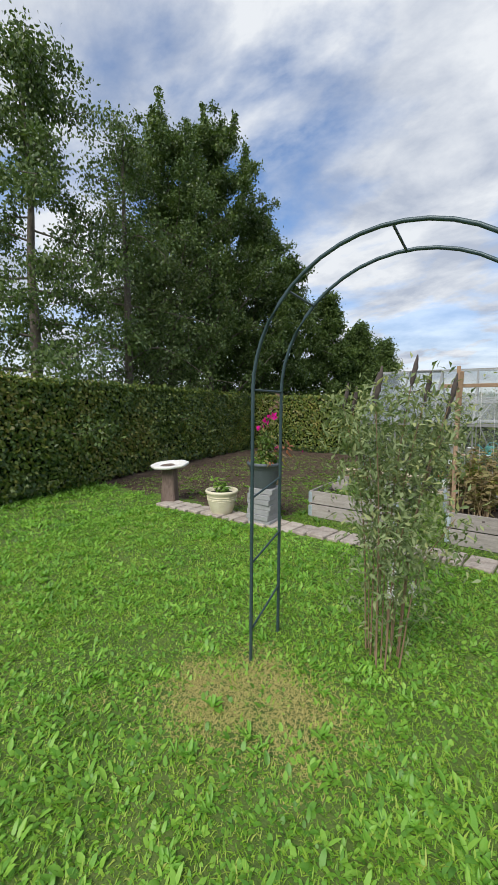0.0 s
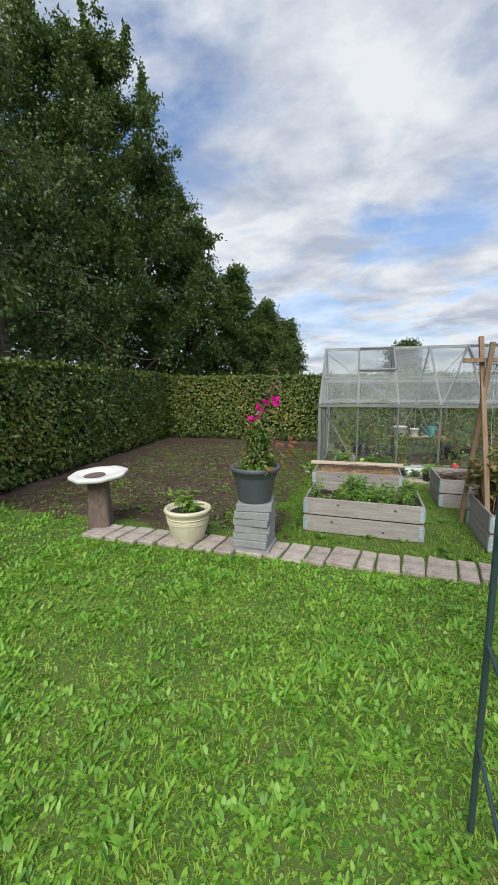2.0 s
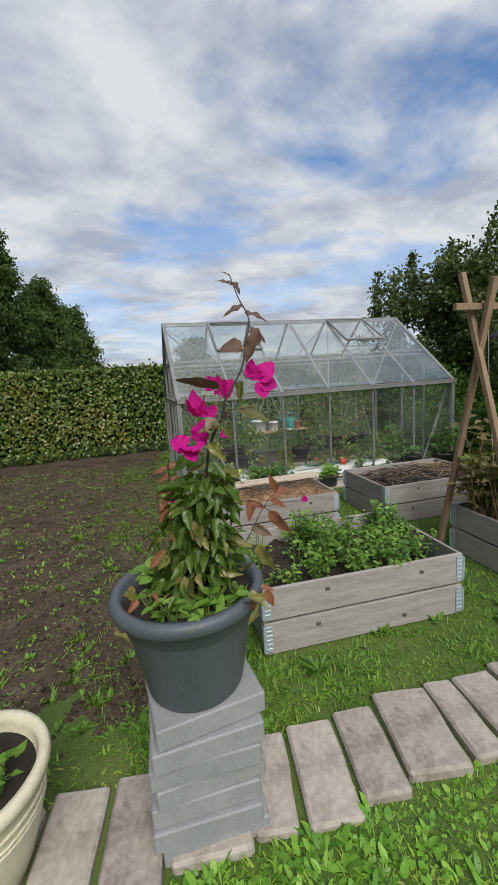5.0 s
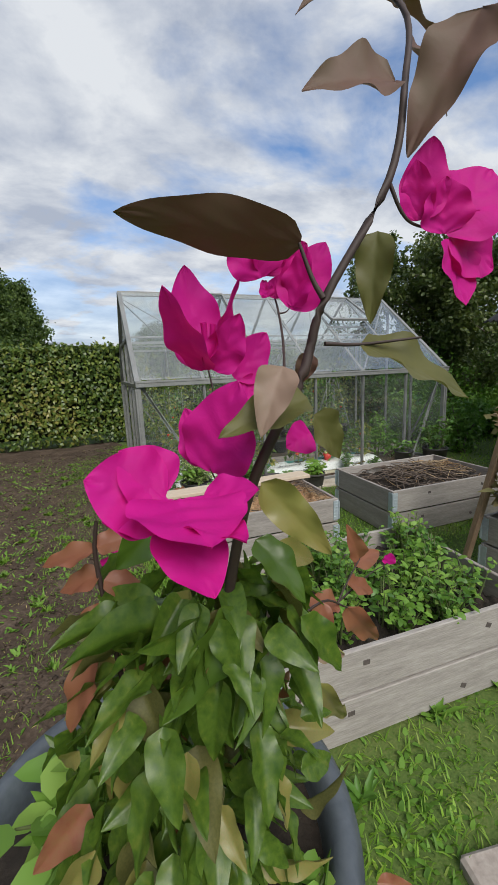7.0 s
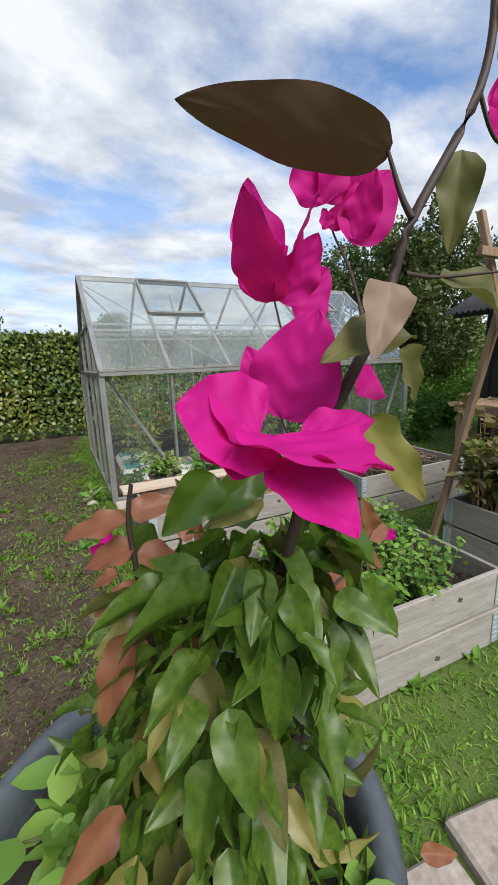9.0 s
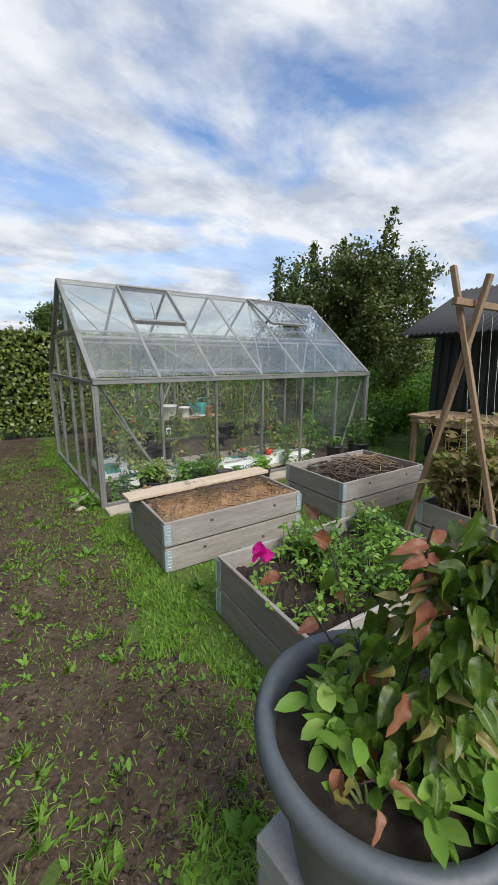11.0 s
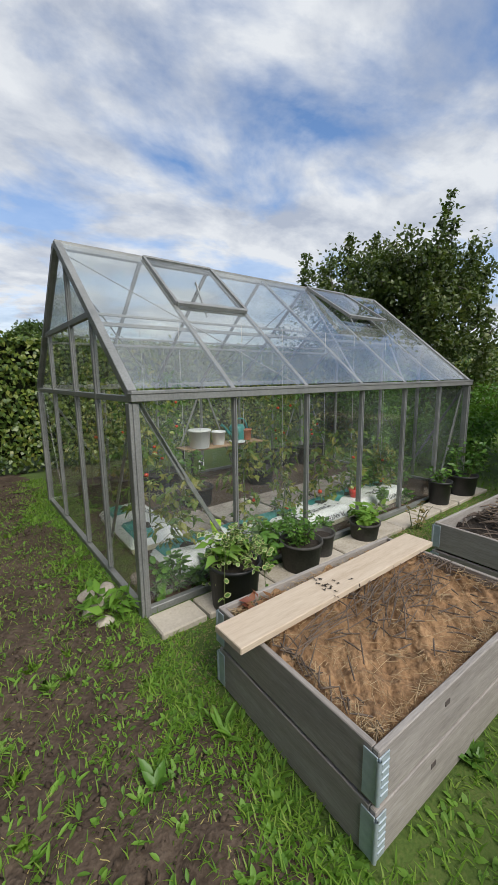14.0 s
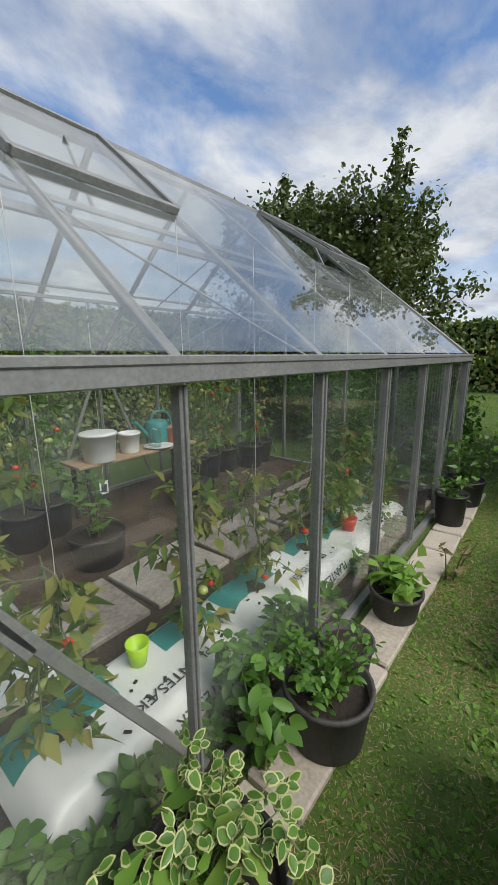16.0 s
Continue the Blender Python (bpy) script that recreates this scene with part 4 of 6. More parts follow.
def vent(k, ang):
    """A roof vent hinged at the ridge, opened by the angle."""
    xc = X0 + BW_ * (k + 0.5)
    L = slope * 0.42
    v = new("roof_vent")
    v.parent = gh
    base = math.degrees(math.atan2(RG - EV, YM - Y0))
    v.matrix_world = pose(xc, YM - 0.045, RG + 0.012) @ pose(0, 0, 0, base - ang, 0, 0)
    me_w = BW_ - 0.005

    def vp(name, p, q, w, h, mat=ALU):
        o = part(name, bar(p, q, w, h, 0.002), mat)
        o.parent = v
        return o
    vp("frame", (-me_w / 2, -L, 0), (me_w / 2, -L, 0), 0.035, 0.03)
    vp("frame", (-me_w / 2, 0, 0), (me_w / 2, 0, 0), 0.03, 0.03)
    vp("frame", (-me_w / 2, -L, 0), (-me_w / 2, 0, 0), 0.025, 0.03)
    vp("frame", (me_w / 2, -L, 0), (me_w / 2, 0, 0), 0.025, 0.03)
    g = part("pane", boxm((me_w - 0.02, L - 0.02, 0.003), pose(0, -L / 2, 0.004), 0), GLASS, v)
    g.visible_shadow = False
    gbar("vent_sill", (xc - BW_ / 2, YM - 0.6 * (YM - Y0) * 0.72, RG - 0.43 * (RG - EV)), (xc + BW_ / 2, YM - 0.6 * (YM - Y0) * 0.72, RG - 0.43 * (RG - EV)), 0.03, 0.02)
    gbar("vent_arm", (xc, YM - 0.5, RG - 0.5), (xc, YM - 0.33, RG - 0.2), 0.012, 0.02)


vent(1, 0.5)
vent(4, 7.0)
# purlins, braces and struts
for s, y in ((-1, Y0), (1, Y1)):
    f = 0.42
    yy, zz_ = y + f * (YM - y), EV + f * (RG - EV) - 0.02
    gbar("purlin", (X0, yy, zz_), (X1, yy, zz_), 0.02, 0.025)
    for (ka, kb) in ((0, 2), (4, 3), (6, 4)):
        gbar("roof_brace", (X0 + BW_ * ka, YM + s * 0.06 if ka != 4 else YM + s * 0.06, RG - 0.06), (X0 + BW_ * kb, y, EV - 0.0), 0.018, 0.008)
    for xa, za, xb, zb in ((X0 + 0.03, 1.24, X0 + 0.72, 0.06), (X1 - 0.03, 1.24, X1 - 0.5, 0.06), (0.02, 1.24, -0.5, 0.1) if s == 1 else (X1 - 0.04, 1.22, X1 - 0.3, 0.5), (0.04, 1.24, 0.5, 0.1) if s == 1 else (X0 + 0.05, 1.22, X0 + 0.3, 0.75)):
        gbar("side_brace", (xa, y - s * 0.03, za), (xb, y - s * 0.03, zb), 0.012, 0.028)
for yt in (9.1, 10.55):
    gbar("tie_bar", (X0, yt, 1.75), (X1, yt, 1.75), 0.018, 0.018)
# gable ends
GU = 1.745
for x in (X0, X1):
    ya = Y0 + (GU - EV) / (RG - EV) * (YM - Y0)
    yb = Y1 - (ya - Y0)
    gbar("gable_bar", (x, ya, GU), (x, yb, GU), 0.03, 0.04)
    gbar("gable_bar", (x, Y0, EV - 0.01), (x, Y1, EV - 0.01), 0.03, 0.035)
    ys = (Y0, ya - 0.01, (ya + YM) / 2 + 0.16, yb - 0.14, Y1)
    for i, yp in enumerate(ys[1:-1]):
        ztop = EV + (RG - EV) * (1 - abs(yp - YM) / (YM - Y0)) - 0.03
        post("gable_post", x, yp, 0.06, min(ztop, GU if i != 1 else ztop), 0.034, 0.028)
    for i in range(4):
        wy = ys[i + 1] - ys[i]
        pane(x, (ys[i] + ys[i + 1]) / 2, (0.07 + EV) / 2, (0, 1, 0), (0, 0, 1), wy - 0.008, EV - 0.09)
    gm = tri_mesh("gable_glass", [(x, Y0 + 0.03, EV + 0.02), (x, Y1 - 0.03, EV + 0.02), (x, YM, RG - 0.02), (x + 0.003, Y0 + 0.03, EV + 0.02), (x + 0.003, Y1 - 0.03, EV + 0.02), (x + 0.003, YM, RG - 0.02)], [(0, 2, 1), (3, 4, 5)])
    g = part("pane", gm, GLASS, gh)
    g.visible_shadow = False
    gbar("gable_brace", (x + 0.02, Y0 + 0.05, 1.2), (x + 0.02, Y0 + 0.7, 0.08), 0.012, 0.028)
    gbar("gable_brace", (x + 0.02, Y1 - 0.05, 1.2), (x + 0.02, Y1 - 0.6, 0.08), 0.012, 0.028)

# floor inside and growing bags
tagged(part("floor", boxm((X1 - X0 - 0.06, Y1 - Y0 - 0.06, 0.02), pose((X0 + X1) / 2, YM, 0.006), 0), SOIL), "earth floor of the greenhouse", "floor", kind="structure")
walkway = thing("walkway", pose(0, 0, 0.016), "dusty concrete slabs down the greenhouse", "pavement", kind="structure")
rr = np.random.default_rng(8)
for i in range(6):
    part("slab", boxm((0.56, 0.46, 0.03), pose(-1.15 + 0.6 * i, 9.52, 0.015, 0, 0, rr.uniform(-2, 2)), 0.005), PAVER, walkway)


def text(body, size, m, mat, parent, name="lettering"):
    cu = bpy.data.curves.new("lettering", "FONT")
    cu.body, cu.size, cu.extrude = body, size, 0.0006
    cu.align_x, cu.align_y = "CENTER", "CENTER"
    tmp = bpy.data.objects.new("tmp", cu)
    scene.collection.objects.link(tmp)
    dg = bpy.context.evaluated_depsgraph_get()
    me = bpy.data.meshes.new_from_object(tmp.evaluated_get(dg))
    bpy.data.objects.remove(tmp)
    me.materials.clear()
    me.materials.append(mat)
    ob = new(name, me)
    ob.parent = parent
    ob.matrix_local = m
    return ob


def growbag(x, y, yaw, seed, words=True, ln=0.92, wd=0.42):
    """A white and teal plastic sack of soil with planting holes, lying in a pale tray."""
    r = np.random.default_rng(seed)
    b = thing("grow_bag", pose(x, y, 0.016, 0, 0, yaw), "white and teal plastic grow bag lying on the greenhouse floor", "grow bag", group="grow bags")
    bm = bmesh.new()
    box(bm, (ln, wd, 0.07), pose(0, 0, 0.035), 0.01)
    part("tray", bm, CREAM, b)

    def top(X, Y):
        e = np.clip(np.minimum((ln / 2 - np.abs(X)) / 0.07, (wd / 2 - np.abs(Y)) / 0.055), 0, 1)
        return 0.055 + 0.085 * np.sqrt(e) + 0.006 * wobble(X + seed, Y, 9) * e
    part("sack", field("sack", top, 44, 22, -ln / 2 - 0.01, ln / 2 + 0.01, -wd / 2 - 0.01, wd / 2 + 0.01), WHITEPLASTIC, b)
    for x0, x1, y0, y1 in ((-ln / 2 + 0.02, -0.1, 0.01, wd / 2 - 0.03), (0.12, ln / 2 - 0.03, 0.03, wd / 2 - 0.03)):
        part("print", field("print", lambda X, Y: top(X, Y) + 0.002, 20, 10, x0, x1, y0, y1), TEAL, b, "teal printed area")
    for hx in (-0.26, 0.26):
        hh = lathe([(0, 0.004), (0.03, 0.006), (0.062, 0.0)], 14)
        for v in hh.vertices:
            k = 1 + 0.25 * math.sin(3 * math.atan2(v.co.y, v.co.x) + hx * 9)
            v.co = (hx + v.co.x * k, 0.03 + v.co.y * k * 0.8, v.co.z + float(top(np.array(hx), np.array(0.03))) + 0.001)
        part("planting_hole", hh, DARKSOIL, b)
    for i in range(16):
        px, py = r.uniform(-ln / 2 + 0.08, ln / 2 - 0.08), r.uniform(-wd / 2 + 0.06, wd / 2 - 0.06)
        part("dirt", boxm((0.02 * r.uniform(0.4, 1.4), 0.012, 0.002), pose(px, py, float(top(np.array(px), np.array(py))) + 0.003, 0, 0, r.uniform(0, 180)), 0.0005), DARKSOIL, b)
    if words:
        text("PLANTESÆK", 0.062, pose(0.06, -0.1, 0.149, 0, 0, 180), INK, b)
        text("PLANTESÆK", 0.062, pose(0.14, -wd / 2 + 0.003, 0.088, -62, 0, 180), INK, b)
    return b


for i in range(3):
    growbag(-1.2 + 0.93 * i, 8.87, 0.8, 81 + i)
growbag(-1.52, 9.68, 88, 85, True, 0.9, 0.42)
cup = thing("plastic_cup", pose(-1.18, 8.94, 0.155), "lime green plastic cup standing on the grow bag", "cup")
part("cup", lathe([(0, 0), (0.03, 0.0), (0.045, 0.09), (0.042, 0.09), (0.028, 0.005), (0, 0.005)], 20), LIME, cup)
cup = thing("small_pot", pose(0.36, 8.8, 0.155), "small red plastic pot", "flower pot")
part("pot", lathe([(0, 0), (0.035, 0.0), (0.055, 0.09), (0.05, 0.09), (0.033, 0.006), (0, 0.006)], 20), RED, cup)

# shelf on the far side
SZ = 0.5
shelf = thing("shelf_table", pose(0.0, 10.62, 0), "narrow wooden potting shelf on dark legs", "shelf")
part("top", boxm((1.16, 0.3, 0.022), pose(0, 0, SZ - 0.011), 0.004), TABLETOP, shelf)
for x in (-0.5, 0.5):
    for y in (-0.11, 0.11):
        part("leg", boxm((0.03, 0.03, SZ - 0.022), pose(x, y, (SZ - 0.022) / 2), 0.003), BLACKPLASTIC, shelf)


def bucket(x, y, z, r0, h, mat, name, label, cat, rim=0.008):
    b = thing(name, pose(x, y, z), label, cat)
    part("body", lathe([(0, 0), (r0 * 0.85, 0), (r0 * 0.87, 0.006), (r0, h - 0.02), (r0 + rim, h - 0.018), (r0 + rim, h), (r0 - 0.004, h), (r0 * 0.84, 0.01), (0, 0.01)], 28), mat, b)
    return b


bk = bucket(-0.36, 10.56, SZ, 0.135, 0.22, WHITEPLASTIC, "bucket", "large white plastic bucket with lid", "bucket")
part("lid", lathe([(0, 0.226), (0.12, 0.226), (0.14, 0.222), (0.143, 0.205)], 28), WHITEPLASTIC, bk)
bucket(-0.06, 10.6, SZ, 0.085, 0.17, WHITEPLASTIC, "bucket", "small white plastic bucket", "bucket")
bucket(0.42, 10.64, SZ, 0.065, 0.15, TERRACOTTA, "flower_pot", "terracotta pot on the shelf", "flower pot")
pl = thing("plate", pose(0.2, 10.55, SZ), "white plate on the shelf", "plate")
part("plate", lathe([(0, 0.0), (0.08, 0.0), (0.13, 0.015), (0.128, 0.019), (0.08, 0.006), (0, 0.006)], 28), WHITEPLASTIC, pl)
jug = thing("glass_jug", pose(0.16, 10.55, SZ + 0.007), "clear glass jug on a plate", "jug")
part("body", lathe([(0, 0), (0.05, 0), (0.06, 0.02), (0.06, 0.12), (0.045, 0.15), (0.05, 0.17), (0.047, 0.17), (0.042, 0.15), (0.056, 0.12), (0.056, 0.02), (0, 0.006)], 24), GLASS, jug)
wc = thing("watering_can", pose(0.32, 10.72, SZ), "dark teal plastic watering can", "watering can")
part("body", lathe([(0, 0), (0.1, 0), (0.105, 0.02), (0.11, 0.178), (0.085, 0.21), (0.06, 0.215), (0, 0.215)], 26), TEAL, wc)
part("handle", tube(spline([(0.09, 0, 0.06), (0.17, 0, 0.13), (0.12, 0, 0.27), (-0.02, 0, 0.285), (-0.07, 0, 0.2)], 5), 0.011, 8), TEAL, wc)
part("spout", tube([(-0.09, 0, 0.06), (-0.2, 0, 0.19), (-0.25, 0, 0.23)], [0.022, 0.015, 0.02], 10), TEAL, wc)
tag = thing("tag", pose(-0.44, 10.4, 0.33), "white plant tag hanging on a string", "tag")
part("card", boxm((0.07, 0.004, 0.1), pose(0, 0, 0), 0.001), WHITEPLASTIC, tag)
part("print", boxm((0.045, 0.002, 0.05), pose(0, -0.003, 0), 0), INK, tag)
part("string", tube([(0, 0, 0.05), (0.005, 0, 0.6), (0, 0, 1.35)], 0.0015, 4), STRINGM, tag)

# ---- tomatoes and pots in the greenhouse ----


def tomato(x, y, z, h, seed, fruits=4, mat=TOMLEAF):
    r = np.random.default_rng(seed)
    ob = thing("tomato_plant", pose(x, y, z), "tall thin tomato plant tied to a string, some leaves yellow", "tomato plant", group="tomato plants")
    pts = spline([(0, 0, 0), (0.04 * r.normal(), 0.04 * r.normal(), h * 0.35), (0.05 * r.normal(), 0.05 * r.normal(), h * 0.7), (0.04 * r.normal(), 0.04 * r.normal(), h)], 6)
    part("stem", tube(pts, list(np.linspace(0.007, 0.003, len(pts))), 6), GREENSTEM, ob)
    O, D, T = [], [], []
    for i in range(16):
        p = np.array(pts[min(2 + i, len(pts) - 1)])
        a = i * 2.4 + r.uniform(-0.5, 0.5)
        d = np.array((math.cos(a), math.sin(a), 0.1))
        ln = r.uniform(0.1, 0.22)
        e = p + d * ln - np.array((0, 0, 0.06))
        T.append(tube([p, (p + e) / 2 + np.array((0, 0, 0.03)), e], [0.003, 0.0025, 0.0015], 4))
        for k in range(13):
            g = r.uniform(0.25, 1)
            O.append(p + (e - p) * g + 0.012 * r.normal(size=3))
            D.append(d * r.uniform(-0.2, 1) + 0.7 * r.normal(size=3) + np.array((0, 0, -0.5)))
    part("leafstalk", merge(T), GREENSTEM, ob)
    n = len(O)
    part("foliage", leaves(O, D, r.normal(size=(n, 3)) * 0.6 + np.array((0, 0, 1)), r.uniform(0.05, 0.095, n), r.uniform(0.025, 0.05, n)), mat, ob)
    for i in range(fruits):
        p = np.array(pts[int(r.integers(3, 13))]) + np.array((r.uniform(-0.06, 0.06), r.uniform(-0.06, 0.0) - 0.02, -0.03))
        bm = bmesh.new()
        bmesh.ops.create_uvsphere(bm, u_segments=12, v_segments=8, radius=r.uniform(0.014, 0.024), matrix=pose(*p) @ Matrix.Diagonal((1, 1, 0.86, 1)))
        part("tomato", bm, TOMATO if r.uniform() < 0.4 else GREENTOM, ob)
    part("string", tube([(0, 0, h * 0.5), (0.01, 0, h), (0, 0, max(1.72 - z, h))], 0.0014, 4), STRINGM, ob)
    return ob


rr = np.random.default_rng(90)
for i in range(3):
    for hx in (-0.26, 0.26):
        tomato(-1.2 + 0.93 * i + hx, 8.89, 0.15, rr.uniform(0.45, 0.85), 900 + 10 * i + int(hx * 10), 3)
for i, (x, y) in enumerate(((-1.5, 9.45), (-1.5, 9.95))):
    tomato(x, y, 0.15, 1.2, 950 + i, 3)
for i, x in enumerate((-1.62, -1.3, -0.95, -0.75, 0.72, 0.95, 1.25, 1.55, 1.8)):
    p = bucket(x, 10.62 + rr.uniform(-0.1, 0.12), 0.016, 0.15, 0.26, BLACKPLASTIC, "planter", "black plastic plant pot on the greenhouse floor", "planter")
    p["group"] = "black plant pots"
    part("soil", lathe([(0, 0.235), (0.145, 0.23)], 20), DARKSOIL, p)
    tomato(x, p.location.y, 0.25, rr.uniform(0.95, 1.35), 970 + i, 5, (TOMLEAF, GREEN)[i % 2])
for i, (x, y) in enumerate(((1.0, 8.95), (1.3, 9.0), (1.6, 8.95), (1.75, 9.4), (1.2, 9.3), (0.75, 9.05))):
    small_plant(pose(x, y, 0.016), rr.uniform(0.35, 0.7), 0.22, 90, 0.09, (GREEN, WEED)[i % 2], "green leafy plant inside the greenhouse", 1000 + i, stems=6, tall=True)
for i, (x, y) in enumerate(((0.3, 10.2), (-0.75, 9.98))):
    p = bucket(x, y, 0.016, 0.17, 0.2, BLACKPLASTIC, "planter", "wide black pot with a plant", "planter")
    part("soil", lathe([(0, 0.178), (0.16, 0.175)], 20), DARKSOIL, p)
    small_plant(pose(x, y, 0.19), 0.42, 0.14, 70, 0.08, (TOMLEAF, GREEN)[i], "green plant in a wide black pot", 1020 + i, stems=5)
# leaves pressed low behind the front glass
for i, x in enumerate(np.concatenate([np.linspace(-1.84, -0.5, 11), np.linspace(-0.3, 0.9, 4)])):
    small_plant(pose(float(x), 8.585, 0.016), rr.uniform(0.12, 0.26) + (0.1 if -1.15 < x < -0.6 else 0), 0.06, 80, 0.06, GREEN, "green leaves growing behind the front glass", 1040 + i, stems=6, shape=OVAL)["group"] = "plants behind the glass"

# ---- along the greenhouse front ----


def potted(x, y, r0, h, mat, label, seed):
    p = bucket(x, y, 0.03, r0, h, mat, "planter", label, "planter")
    part("soil", lathe([(0, h - 0.03), (r0 - 0.01, h - 0.035)], 22), DARKSOIL, p)
    return p


potted(-1.5, 8.24, 0.15, 0.27, BLACKPLASTIC, "black plastic pot with variegated ivy", 1)
potted(-0.88, 8.31, 0.145, 0.2, DUSTYPLASTIC, "dusty black pot of green leaves on the pavers", 2)
potted(-0.62, 8.36, 0.1, 0.17, DUSTYPLASTIC, "small dusty black pot on the pavers", 2)
potted(-0.12, 8.33, 0.12, 0.14, DUSTYPLASTIC, "low dusty black pot with tufted grass", 3)
potted(1.2, 8.36, 0.11, 0.24, BLACKPLASTIC, "black pot with a leafy plant", 4)
potted(1.72, 8.36, 0.15, 0.22, BLACKPLASTIC, "wide black pot with a leafy plant", 5)


def variegated(m, seed):
    """Trailing plant: green leaf hearts with cream edges."""
    r = np.random.default_rng(seed)
    ob = thing("variegated_plant", m, "trailing plant with green and cream variegated leaves", "plant")
    T, C = [], []
    for i in range(26):
        a = r.uniform(0, 6.28)
        rad = r.uniform(0.06, 0.2)
        h = r.uniform(0.02, 0.22)
        e = np.array((rad * math.cos(a), rad * math.sin(a), h))
        pts = [np.zeros(3), e * np.array((0.5, 0.5, 0.9)), e]
        if i % 3 == 0:
            pts.append(e * np.array((1.25, 1.25, 0)) + np.array((0, 0, -r.uniform(0.02, 0.22))))
        s = spline(pts, 4)
        T.append(tube(s, 0.002, 4))
        C += [np.array(q) for q in s[3:]]
    part("stemwork", merge(T), GREENSTEM, ob)
    C = np.array(C)
    n = 470
    O = C[r.integers(0, len(C), n)] + r.normal(size=(n, 3)) * 0.014
    a = r.uniform(0, 6.28, n)
    D = np.stack([np.cos(a), np.sin(a), r.uniform(-0.6, 0.5, n)], 1)
    N = np.stack([0 * a, -0.5 + 0 * a, 1 + 0 * a], 1) + 0.45 * r.normal(size=(n, 3))
    L, W = r.uniform(0.022, 0.042, n), r.uniform(0.016, 0.029, n)
    tagged(part("leaf_edges", leaves(O, D, N, L, W, OVAL), VARIE, ob), kind="stuff")
    Xd, Nn = unit(D), N
    Yd = unit(np.cross(Nn, Xd))
    Zd = np.cross(Xd, Yd)
    O2 = O + Xd * L[:, None] * 0.11 + Zd * 0.0016
    tagged(part("leaf_centres", leaves(O2, D, N, L * 0.78, W * 0.72, OVAL), GREEN, ob), "green leaf centres", kind="stuff")
    O3 = O2 - Zd * 0.0034
    tagged(part("leaf_backs", leaves(O3, D, N, L * 0.78, W * 0.72, OVAL), GREEN, ob), "green leaf centres", kind="stuff")
    return ob


variegated(pose(-1.5, 8.22, 0.28), 3)
small_plant(pose(-1.55, 8.26, 0.265), 0.2, 0.13, 60, 0.085, LIMELEAF, "yellow-green leaves among the variegated plant", 1101, stems=8)
small_plant(pose(-0.88, 8.31, 0.2), 0.2, 0.17, 520, 0.032, GREEN, "bushy green plant in a dusty pot", 1102, stems=18, shape=HEXLEAF)
small_plant(pose(-1.1, 8.42, 0.03), 0.34, 0.1, 90, 0.07, GREEN, "large round green leaves beside the pots", 1103, stems=8, shape=OVAL)
small_plant(pose(-0.12, 8.33, 0.135), 0.16, 0.13, 130, 0.08, LIMELEAF, "tufted pale grass in a pot", 1104, stems=14, shape=BLADE)
small_plant(pose(1.2, 8.36, 0.23), 0.2, 0.12, 60, 0.07, GREEN, "leafy plant in a black pot", 1105, stems=6)
small_plant(pose(1.72, 8.36, 0.21), 0.45, 0.2, 150, 0.08, GREEN, "tall leafy plant in a black pot", 1106, stems=8)
small_plant(pose(0.45, 8.2, 0.0), 0.3, 0.14, 40, 0.05, DRYLEAF, "thin withered plant beside the pavers", 1107, stems=5)
small_plant(pose(-2.12, 8.62, 0.0), 0.16, 0.16, 60, 0.09, WEED, "broad-leaved weed at the greenhouse foot", 1108, stems=8)

front = thing("front_path", pose(0, 0, 0), "pale worn pavers along the greenhouse", "pavement", kind="structure")
rr = np.random.default_rng(12)
x = -1.97
while x < 2.0:
    w = rr.uniform(0.24, 0.42)
    part("paver", boxm((w - 0.015, 0.2, 0.05), pose(x + w / 2, 8.335, 0.006 + rr.uniform(-0.003, 0.003), rr.uniform(-1, 1), rr.uniform(-1, 1), rr.uniform(-2, 2)), 0.008), PALEPAVER, front)
    x += w


def stone(x, y, s, seed, label="rounded beige field stone"):
    r = np.random.default_rng(seed)
    bm = bmesh.new()
    bmesh.ops.create_icosphere(bm, subdivisions=3, radius=1)
    off = Vector(r.uniform(-9, 9, 3))
    for v in bm.verts:
        v.co *= 1 + 0.22 * noise.noise(v.co * 1.4 + off)
        v.co = Vector((v.co.x * s, v.co.y * s * 0.8, v.co.z * s * 0.62))
    ob = part("stone", bm, ROCK)
    smooth(ob.data)
    ob.matrix_world = pose(x, y, s * 0.35, 0, 0, r.uniform(0, 180))
    return tagged(ob, label, "stone", group="stones at the greenhouse foot")


for i, (x, y, s) in enumerate(((-2.17, 8.88, 0.06), (-2.06, 8.86, 0.07), (-2.13, 8.74, 0.06), (-2.2, 8.7, 0.045), (-2.05, 8.66, 0.05), (-2.16, 8.56, 0.05))):
    stone(x, y, s, 1200 + i)

